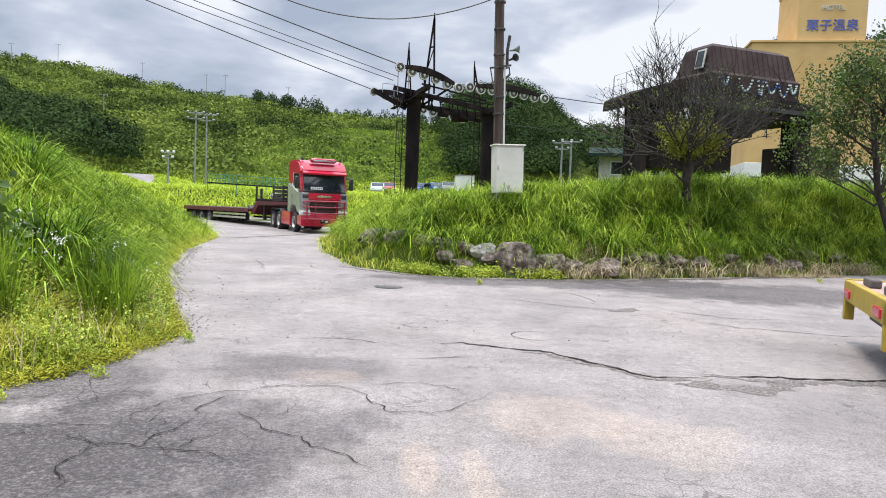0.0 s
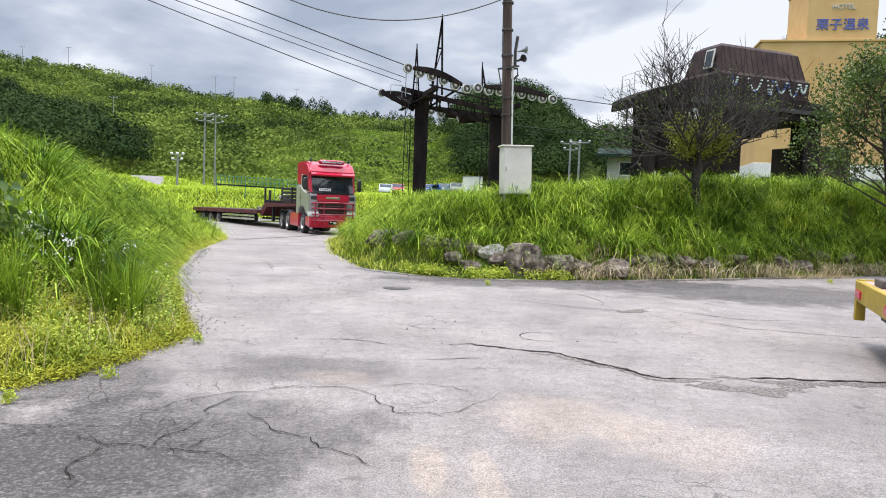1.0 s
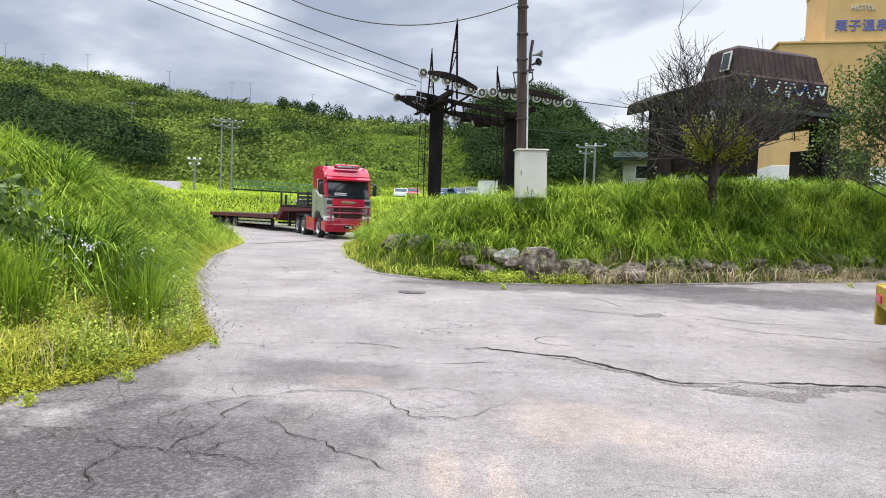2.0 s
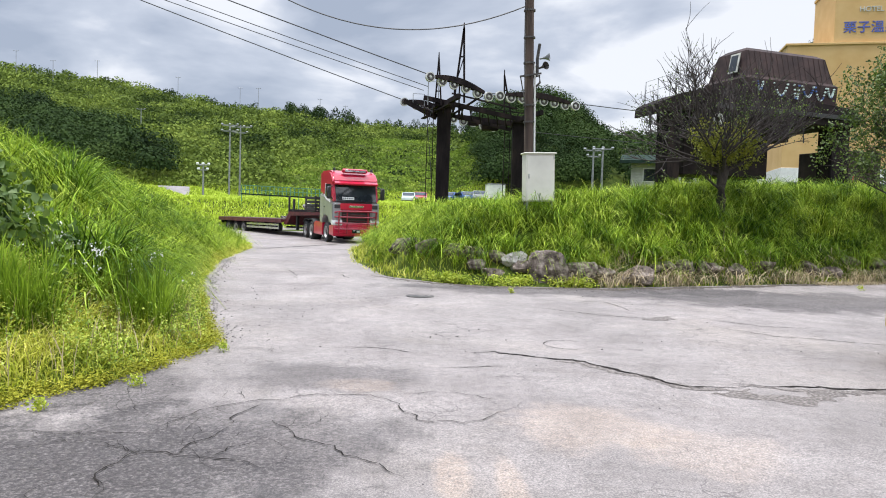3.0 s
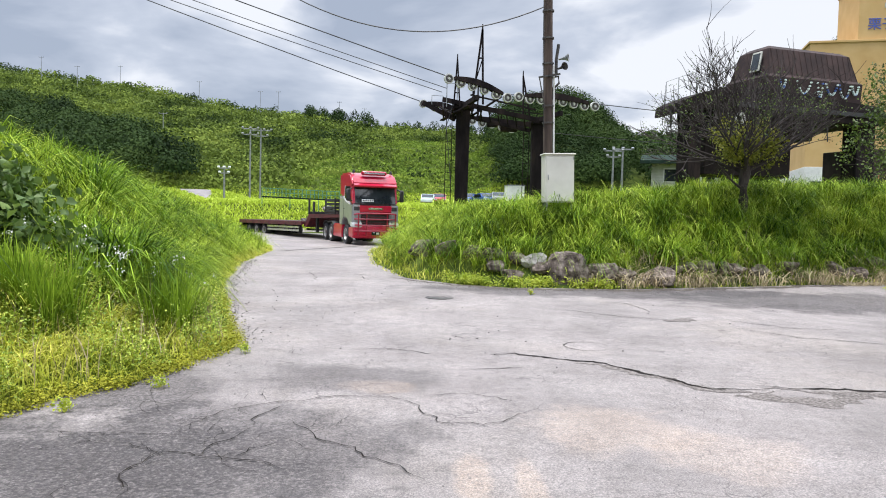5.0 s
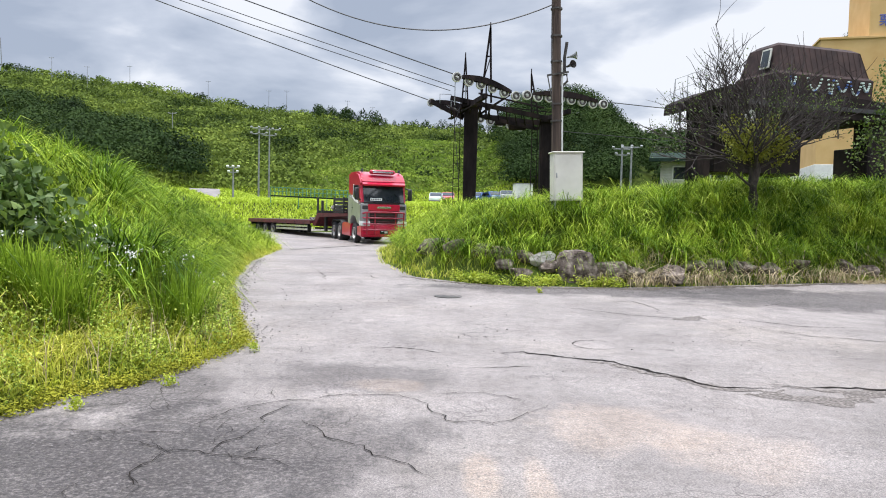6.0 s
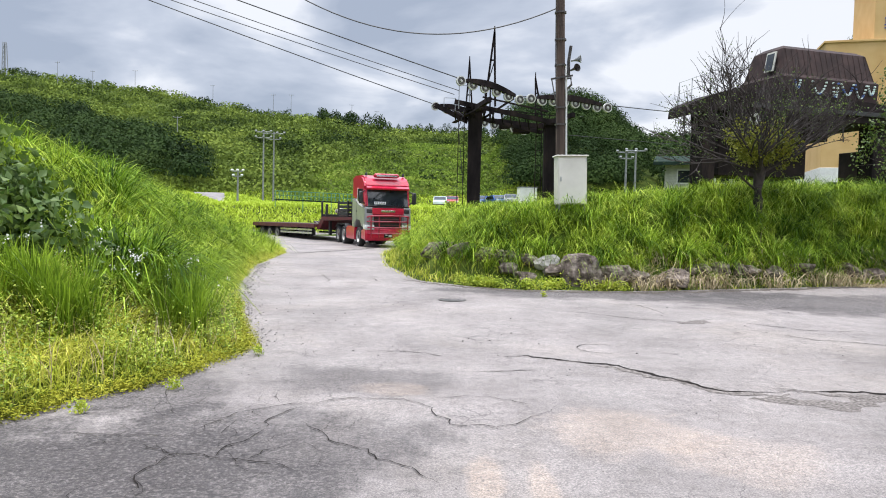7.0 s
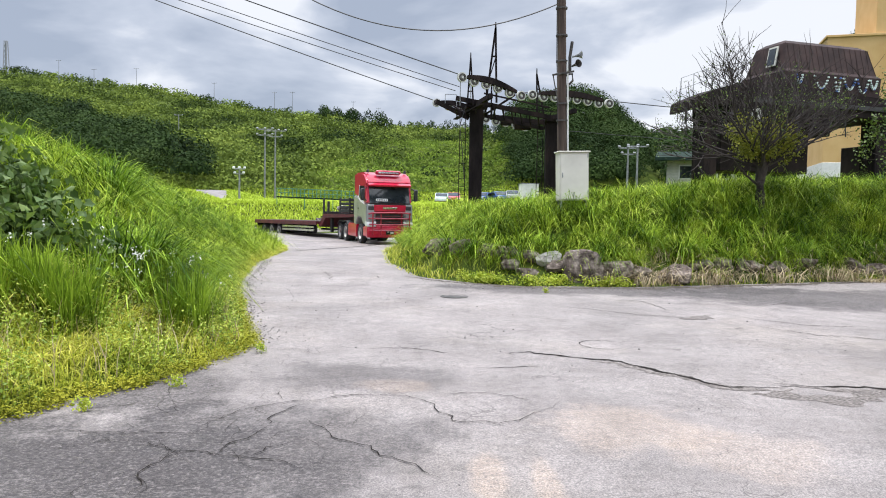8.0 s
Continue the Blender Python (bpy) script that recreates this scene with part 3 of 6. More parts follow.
def joined(own, bm):
    if bm is None:
        return own
    me = bpy.data.meshes.new("joint")
    own.to_mesh(me)
    own.free()
    bm.from_mesh(me)
    bpy.data.meshes.remove(me)
    return bm


def rod(a, b, r0, r1=None, seg=8, bm=None):
    """A round bar from a to b."""
    a, b = Vector(a), Vector(b)
    own = bmesh.new()
    d = b - a
    bmesh.ops.create_cone(own, cap_ends=True, segments=seg, radius1=r0, radius2=r0 if r1 is None else r1, depth=d.length)
    m = Matrix.Translation((a + b) / 2) @ d.to_track_quat("Z", "Y").to_matrix().to_4x4()
    bmesh.ops.transform(own, matrix=m, verts=own.verts)
    return joined(own, bm)


def bar(a, b, w, h, bm=None):
    """A square bar from a to b."""
    a, b = Vector(a), Vector(b)
    own = bmesh.new()
    bmesh.ops.create_cube(own, size=1.0)
    d = b - a
    bmesh.ops.scale(own, vec=(w, h, d.length), verts=own.verts)
    m = Matrix.Translation((a + b) / 2) @ d.to_track_quat("Z", "Y").to_matrix().to_4x4()
    bmesh.ops.transform(own, matrix=m, verts=own.verts)
    return joined(own, bm)


def tube(points, r, seg=6, bm=None):
    """A cable along points."""
    bm = bm or bmesh.new()
    rings = []
    pts = [Vector(p) for p in points]
    for i, p in enumerate(pts):
        d = (pts[min(i + 1, len(pts) - 1)] - pts[max(i - 1, 0)]).normalized()
        q = d.to_track_quat("Z", "Y")
        rad = r[i] if isinstance(r, (list, tuple)) else r
        rings.append([bm.verts.new(p + q @ Vector((rad * math.cos(2 * math.pi * k / seg), rad * math.sin(2 * math.pi * k / seg), 0))) for k in range(seg)])
    for a, b in zip(rings, rings[1:]):
        for k in range(seg):
            bm.faces.new((a[k], a[(k + 1) % seg], b[(k + 1) % seg], b[k]))
    return bm


def slab(outline, y0, y1, bevel=0.02, bm=None):
    """An outline in x and z, drawn out from y0 to y1."""
    own = bmesh.new()
    vs = [own.verts.new((x, y0, z)) for x, z in outline]
    f = own.faces.new(vs)
    ext = bmesh.ops.extrude_face_region(own, geom=[f])
    bmesh.ops.translate(own, vec=(0, y1 - y0, 0), verts=[g for g in ext["geom"] if isinstance(g, bmesh.types.BMVert)])
    bmesh.ops.recalc_face_normals(own, faces=own.faces)
    if bevel:
        sharp = [e for e in own.edges if len(e.link_faces) == 2 and e.calc_face_angle(0) > 0.5]
        bmesh.ops.bevel(own, geom=sharp, offset=bevel, segments=2, affect="EDGES")
    return joined(own, bm)


def plan_slab(outline, z0, z1, bevel=0.0, bm=None):
    """An outline in x and y, drawn up from z0 to z1."""
    own = slab([(x, y) for x, y in outline], z0, z1, bevel)
    for v in own.verts:
        v.co = (v.co.x, v.co.z, v.co.y)
    bmesh.ops.recalc_face_normals(own, faces=own.faces)
    return joined(own, bm)


def lathe(profile, at=(0, 0, 0), turn=(0, 0, 0), seg=28, bm=None):
    """A closed ring of (radius, height) turned round the z axis, then placed."""
    own = bmesh.new()
    rings = []
    for k in range(seg):
        c, s = math.cos(2 * math.pi * k / seg), math.sin(2 * math.pi * k / seg)
        rings.append([own.verts.new((r * c, r * s, h)) for r, h in profile])
    n = len(profile)
    for k in range(seg):
        a, b = rings[k], rings[(k + 1) % seg]
        for i in range(n - 1):
            own.faces.new((a[i], b[i], b[i + 1], a[i + 1]))
    bmesh.ops.remove_doubles(own, verts=own.verts, dist=1e-5)
    bmesh.ops.transform(own, matrix=pose(*at, *turn), verts=own.verts)
    return joined(own, bm)


RED = material("red_truck_paint", [(0.44, 0.005, 0.035), (0.54, 0.008, 0.048)], 0.3, 2.0, coat=0.6)
RED_TRIM = material("dark_red_steel", [(0.05, 0.009, 0.012), (0.11, 0.016, 0.02)], 0.5, 5.0, bump=0.2)
BULL = material("deep_red_tube_paint", [(0.28, 0.006, 0.026), (0.36, 0.009, 0.035)], 0.3, 3.0, coat=0.5)
SILVER = material("silver_truck_paint", [(0.27, 0.275, 0.28), (0.33, 0.335, 0.34)], 0.35, 1.5, metal=0.3, coat=0.5)
WHITE = material("white_paint", [(0.66, 0.66, 0.64), (0.8, 0.8, 0.78)], 0.5, 2.0)
BLACK = material("black_plastic", [(0.012, 0.012, 0.013), (0.03, 0.03, 0.03)], 0.5, 8.0, bump=0.1)
DARK_GLASS = material("tinted_window_glass", [(0.015, 0.02, 0.024), (0.03, 0.036, 0.04)], 0.06, 2.0, spec=0.8)
RUBBER = material("black_rubber", [(0.018, 0.018, 0.019), (0.04, 0.039, 0.038)], 0.85, 9.0, bump=0.3, bump_scale=60)
RIM = material("dusty_wheel_steel", [(0.3, 0.29, 0.28), (0.5, 0.49, 0.47)], 0.5, 7.0, metal=0.5)
HUB = material("oily_hub_steel", [(0.03, 0.028, 0.026), (0.1, 0.09, 0.085)], 0.6, 12.0, metal=0.3)
YELLOW = material("mustard_yellow_paint", [(0.19, 0.13, 0.015), (0.34, 0.24, 0.02), (0.39, 0.28, 0.03)], 0.5, 3.5, stops=(0.25, 0.55), bump=0.15)
FADED_DECK = material("faded_pink_deck_steel", [(0.22, 0.13, 0.11), (0.36, 0.24, 0.21), (0.46, 0.34, 0.3)], 0.75, 2.0, bump=0.3, stretch=(0.4, 2, 1))
DARK_STEEL = material("dark_brown_steel", [(0.01, 0.008, 0.009), (0.019, 0.015, 0.016), (0.036, 0.026, 0.025)], 0.9, 2.2, bump=0.25, stretch=(1, 1, 0.3), spec=0.08)
SHEAVE = material("weathered_white_rubber", [(0.42, 0.42, 0.4), (0.62, 0.62, 0.6)], 0.7, 6.0)
ROPE = material("steel_rope", [(0.03, 0.03, 0.033), (0.06, 0.06, 0.065)], 0.5, 20, metal=0.5)
OLD_WOOD = material("weathered_pole_wood", [(0.032, 0.021, 0.017), (0.07, 0.048, 0.038), (0.125, 0.092, 0.076)], 0.9, 6.0, bump=0.5, bump_scale=20, stretch=(1, 1, 0.08))
TIMBER = material("dark_stained_timber", [(0.03, 0.025, 0.024), (0.065, 0.053, 0.05), (0.1, 0.085, 0.08)], 0.85, 4.0, per_object=0.35, bump=0.5, bump_scale=18, stretch=(0.3, 2, 2))
CABINET = material("off_white_cabinet_paint", [(0.52, 0.5, 0.45), (0.66, 0.64, 0.58)], 0.55, 1.2, stops=(0.2, 0.6))
GREY_STEEL = material("galvanised_steel", [(0.22, 0.23, 0.24), (0.36, 0.37, 0.38)], 0.5, 5.0, metal=0.6)
ROCK = material("brown_grey_rock", [(0.045, 0.033, 0.028), (0.145, 0.115, 0.098), (0.33, 0.28, 0.245)], 0.95, 6.0, bump=1.0, bump_scale=14)
PALE_ROCK = material("pale_rock", [(0.3, 0.28, 0.26), (0.5, 0.48, 0.45)], 0.9, 3.5, bump=0.8, bump_scale=9)
BARK = material("dark_bark", [(0.025, 0.02, 0.017), (0.06, 0.05, 0.042)], 0.95, 9.0, bump=0.7, bump_scale=25, stretch=(1, 1, 0.3))
TWIG = material("grey_brown_twigs", [(0.022, 0.017, 0.016), (0.05, 0.04, 0.037)], 0.9, 5.0)
LEAF_YELLOW = material("yellow_green_leaves", [(0.08, 0.1, 0.012), (0.2, 0.22, 0.02), (0.34, 0.34, 0.04)], 0.6, 1.5, island=0.5, stops=(0.2, 0.8), through_light=0.3)
LEAF_OLIVE = material("olive_green_leaves", [(0.025, 0.05, 0.009), (0.075, 0.125, 0.02), (0.17, 0.24, 0.04)], 0.5, 1.2, island=0.5, stops=(0.2, 0.8), through_light=0.3)
LEAF = material("fresh_green_leaves", [(0.04, 0.085, 0.015), (0.09, 0.16, 0.03), (0.17, 0.25, 0.05)], 0.55, 1.5, island=0.5, stops=(0.2, 0.8), through_light=0.3)
HOTEL = material("ochre_render_wall", [(0.55, 0.35, 0.14), (0.62, 0.42, 0.19)], 0.85, 0.4, bump=0.1)
BLUE = material("blue_sign_paint", [(0.06, 0.09, 0.36), (0.1, 0.14, 0.45)], 0.5, 2.0)
ROOF_BROWN = material("brown_metal_roof", [(0.026, 0.017, 0.017), (0.055, 0.034, 0.032)], 0.75, 1.5, bump=0.15, spec=0.25)
ROOF_GREEN = material("dark_green_roof", [(0.012, 0.026, 0.02), (0.025, 0.042, 0.032)], 0.9, 2.0, spec=0.1)
PALE_WALL = material("pale_clapboard", [(0.4, 0.4, 0.36), (0.55, 0.55, 0.5)], 0.8, 1.5)
GREEN_RAIL = material("green_fence_paint", [(0.06, 0.2, 0.15), (0.1, 0.28, 0.2)], 0.6, 3.0)
GRAVEL = material("grey_gravel", [(0.17, 0.155, 0.155), (0.27, 0.25, 0.245)], 0.95, 1.5, bump=0.8, bump_scale=12)
SOOT = material("black_painted_steel", [(0.012, 0.009, 0.009), (0.028, 0.02, 0.02)], 0.85, 1.5, bump=0.15, spec=0.15)
TAR = material("dark_crack", [(0.012, 0.01, 0.009), (0.03, 0.026, 0.024)], 0.95, 12.0, spec=0.1)
IRON = material("cast_iron", [(0.05, 0.048, 0.046), (0.1, 0.095, 0.09)], 0.6, 12.0, metal=0.4, bump=0.5, bump_scale=60)
LAMP = material("pale_lamp_glass", [(0.6, 0.62, 0.62), (0.75, 0.77, 0.77)], 0.2, 3.0)
STRAW = material("dry_straw", [(0.25, 0.19, 0.1), (0.42, 0.34, 0.2), (0.52, 0.44, 0.3)], 0.8, 2.0, island=0.4, stops=(0.2, 0.8))
BLUE_CAR = material("blue_car_paint", [(0.03, 0.09, 0.3), (0.05, 0.13, 0.38)], 0.3, 1.0, coat=0.5)
MINT = material("mint_white_paint", [(0.5, 0.62, 0.58), (0.6, 0.7, 0.66)], 0.35, 1.0, coat=0.4)
CHROME = material("bright_steel", [(0.5, 0.5, 0.5), (0.62, 0.62, 0.62)], 0.2, 3.0, metal=0.9)


def wheel(parent, x, y, r, width, out=-1, rim_mat=RIM, hub_mat=HUB, rim=0.6, seg=30):
    """A road wheel with its axle along y; out: the side that its face looks to."""
    w, k = width / 2, r * rim
    tyre = part("tyre", lathe([(k, -w * 0.8), (r * 0.9, -w), (r * 0.975, -w * 0.86), (r, -w * 0.6), (r * 0.985, -w * 0.42), (r, -w * 0.36), (r, w * 0.36),
                               (r * 0.985, w * 0.42), (r, w * 0.6), (r * 0.975, w * 0.86), (r * 0.9, w), (k, w * 0.8), (k, -w * 0.8)],
                              (x, y, r), (90, 0, 0), seg), RUBBER, parent, smooth=True)
    turn = (90, 0, 0) if out < 0 else (-90, 0, 0)
    part("rim", lathe([(k * 1.04, w * 0.86), (k * 1.04, w * 0.93), (k * 0.95, w * 0.92), (k * 0.88, w * 0.55), (k * 0.82, w * 0.3), (k * 0.5, w * 0.22),
                       (k * 0.46, w * 0.1), (0.001, w * 0.1), (0.001, 0), (k * 1.0, -w * 0.5), (k * 1.04, w * 0.86)], (x, y, r), turn, seg), rim_mat, tyre, smooth=True)
    hub = lathe([(k * 0.42, w * 0.1), (k * 0.4, w * 0.62), (k * 0.28, w * 0.78), (0.001, w * 0.8)], (x, y, r), turn, 18)
    for i in range(8):
        a = 2 * math.pi * i / 8
        rod((x + k * 0.62 * math.cos(a), y + out * w * 0.2, r + k * 0.62 * math.sin(a)), (x + k * 0.62 * math.cos(a), y + out * w * 0.4, r + k * 0.62 * math.sin(a)), k * 0.07, seg=6, bm=hub)
    part("hub", hub, hub_mat, tyre, smooth=True)
    return tyre


# ---- the red tractor ----
def make_tractor():
    T = thing("truck_tractor", pose(-4.3, 38.15, float(lie_road(-4.3, 38.0)), 0, 0, -67), "red and silver truck tractor with a bull bar, on the road", "truck")
    wid = 1.23
    part("chassis", box((6.6, 0.9, 0.3), (-2.2, 0, 0.85)), BLACK, T)
    low = [(1.36, 1.02), (1.4, 2.02), (0.9, 2.1), (0.2, 2.22), (-0.4, 2.42), (-1.2, 2.55), (-1.2, 0.98), (-0.72, 0.98), (-0.62, 1.18), (-0.35, 1.34), (0, 1.4), (0.35, 1.34), (0.6, 1.15), (0.66, 1.02)]
    part("cab_body", slab(low, -wid, wid, 0.05), SILVER, T, "silver lower cab", True)
    up = [(1.4, 2.04), (1.14, 3.02), (1.22, 3.1), (1.16, 3.32), (0.75, 3.66), (0.2, 3.74), (-1.2, 3.74), (-1.2, 2.57), (-0.4, 2.44), (0.2, 2.24), (0.9, 2.12)]
    part("cab_top", slab(up, -wid + 0.02, wid - 0.02, 0.09), RED, T, "glossy red upper cab", True)
    part("stripe", slab([(0.9, 2.06), (0.9, 2.17), (0.2, 2.3), (-0.4, 2.52), (-0.42, 2.42), (0.2, 2.19)], -wid - 0.006, wid + 0.006, 0), WHITE, T, "white swoosh along the cab")
    # windscreen, leaning back, over a dark inside
    ang = math.degrees(math.atan2(0.27, 0.98))
    part("windscreen", box((0.03, 2.16, 0.9), (1.295, 0, 2.54), (0, -ang, 0), 0.012), DARK_GLASS, T, "dark reflective windscreen")
    part("screen_frame", box((0.02, 2.3, 0.1), (1.37, 0, 2.08), (0, -ang, 0)), BLACK, T)
    card = part("dashboard_card", box((0.008, 0.62, 0.13), (1.385, -0.42, 2.28), (0, -ang, 0), 0), WHITE, T, "white card with dark marks behind the screen")
    bm = bmesh.new()
    for i in range(6):
        box((0.004, 0.06, 0.07), (1.392, -0.66 + i * 0.095, 2.28), (0, -ang, 0), 0, bm)
    part("marks", bm, BLACK, card)
    for s in (-1, 1):
        part("side_window", slab([(1.08, 2.2), (0.86, 3.0), (-0.05, 3.02), (-0.12, 2.42), (0.25, 2.34)], s * (wid - 0.015), s * (wid + 0.004), 0), DARK_GLASS, T)
        part("window_trim", slab([(-0.05, 3.02), (-0.12, 2.42), (-0.17, 2.42), (-0.1, 3.07)], s * (wid - 0.015), s * (wid + 0.008), 0), WHITE, T)
        m = part("mirror", box((0.14, 0.22, 0.62), (1.32, s * 1.43, 2.55), (0, 0, 0), 0.05), BLACK, T, smooth=True)
        part("mirror_arm", rod((1.2, s * 1.2, 2.9), (1.32, s * 1.4, 2.8), 0.03), BLACK, m)
        part("mirror_arm", rod((1.25, s * 1.2, 2.25), (1.32, s * 1.4, 2.35), 0.03), BLACK, m)
        part("headlight", slab([(1.2, 0.9), (1.5, 0.9), (1.53, 1.02), (1.46, 1.18), (1.1, 1.22), (1.05, 1.0)], s * 0.74, s * 1.235, 0.03), LAMP, T, "clear headlight", True)
        part("air_deflector", box((0.06, 0.3, 0.2), (1.43, s * 1.0, 1.86), (0, -4, s * 6), 0.03), BLACK, T)
        part("corner_panel", box((0.07, 0.4, 0.95), (1.412, s * 1.03, 1.58), (0, -3, s * 6), 0.03), SILVER, T)
        part("door_handle", box((0.2, 0.03, 0.05), (-0.25, s * (wid + 0.012), 1.85)), BLACK, T)
        part("door_seam", box((0.02, 0.012, 1.2), (-0.32, s * (wid + 0.001), 1.95), (0, 0, 0), 0), BLACK, T)
        part("side_skirt", slab([(-0.68, 0.32), (-0.68, 1.0), (-2.35, 1.05), (-2.5, 0.95), (-2.55, 0.35)], s * 1.0, s * 1.22, 0.04), RED, T, "glossy red side skirt", True)
        part("step_box", box((0.55, 0.3, 0.5), (0.92, s * 1.06, 0.65), (0, 0, 0), 0.05), RED, T)
        part("rear_fender", slab([(-3.75, 1.1), (-3.4, 1.16), (-2.9, 1.16), (-2.55, 0.95), (-2.6, 0.92), (-2.95, 1.1), (-3.4, 1.12), (-3.75, 1.06), (-4.1, 1.12), (-4.6, 1.12), (-5.1, 0.9), (-5.12, 0.95), (-4.65, 1.17), (-4.1, 1.17)], s * 0.7, s * 1.22, 0), BLACK, T)
        wheel(T, 0.0, s * 1.05, 0.51, 0.31, s)
        for x in (-3.15, -4.5):
            wheel(T, x, s * 0.95, 0.51, 0.56, s, hub_mat=RED_TRIM)
    part("sun_visor", slab([(1.2, 3.02), (1.42, 2.96), (1.44, 3.04), (1.24, 3.16)], -1.14, 1.14, 0.015), RED, T, smooth=True)
    rack = part("roof_sign", box((0.26, 1.35, 0.2), (0.98, 0, 3.7), (0, -12, 0), 0.06), RED, T, "red lit sign box on the roof", True)
    part("sign_face", box((0.02, 1.1, 0.09), (1.125, 0, 3.69), (0, -12, 0), 0), CHROME, rack)
    for y in (-1.0, 1.0):
        part("beacon", lathe([(0.07, 0), (0.07, 0.1), (0.04, 0.16), (0.001, 0.17)], (0.7, y, 3.7), (0, 0, 0), 12), BLACK, T, smooth=True)
    part("front_panel", slab([(1.38, 1.66), (1.44, 1.7), (1.44, 2.0), (1.39, 2.03)], -0.95, 0.95, 0.01), RED, T, smooth=True)
    part("maker_badge", box((0.02, 0.75, 0.1), (1.452, 0, 1.86), (0, 0, 0), 0.004), CHROME, T, "bright badge bar")
    g = part("grille", box((0.06, 1.5, 0.62), (1.4, 0, 1.36), (0, 0, 0), 0.02), BLACK, T)
    for i in range(4):
        part("grille_bar", box((0.03, 1.46, 0.06), (1.44, 0, 1.13 + 0.15 * i), (0, 0, 0), 0.01), RED_TRIM, g)
    part("bumper", slab([(1.05, 0.36), (1.4, 0.34), (1.5, 0.45), (1.5, 0.8), (1.42, 1.02), (1.05, 1.02)], -1.21, 1.21, 0.05), RED, T, "red front bumper", True)
    part("number_plate", box((0.015, 0.44, 0.22), (1.512, 0.0, 0.62), (0, 0, 0), 0), ROOF_GREEN, T, "dark green plate with pale bars")
    part("plate_bars", box((0.008, 0.16, 0.1), (1.522, 0.1, 0.6), (0, 0, 0), 0, box((0.008, 0.1, 0.04), (1.522, -0.1, 0.64), (0, 0, 0), 0)), WHITE, T)
    # bull bar of welded tube
    bull = part("bull_bar", tube([(1.45, -1.12, 1.55), (1.66, -1.0, 1.6), (1.72, -0.7, 1.62), (1.74, 0, 1.63), (1.72, 0.7, 1.62), (1.66, 1.0, 1.6), (1.45, 1.12, 1.55)], 0.045), BULL, T, "dark red tubular bull bar", True)
    for z in (0.72, 1.02, 1.33):
        part("cross_tube", tube([(1.45, -1.12, z), (1.66, -1.0, z), (1.72, -0.7, z), (1.72, 0.7, z), (1.66, 1.0, z), (1.45, 1.12, z)], 0.038), BULL, bull, smooth=True)
    for y in (-0.98, -0.55, 0.55, 0.98):
        part("upright_tube", tube([(1.68, y, 0.5), (1.71, y, 0.9), (1.71, y, 1.62)], 0.038), BULL, bull, smooth=True)
    part("air_tank", rod((-0.9, 0.55, 0.6), (-2.2, 0.55, 0.6), 0.22, seg=14), BLACK, T, smooth=True)
    part("fifth_wheel", box((0.9, 0.8, 0.12), (-3.75, 0, 1.12)), BLACK, T)


make_tractor()


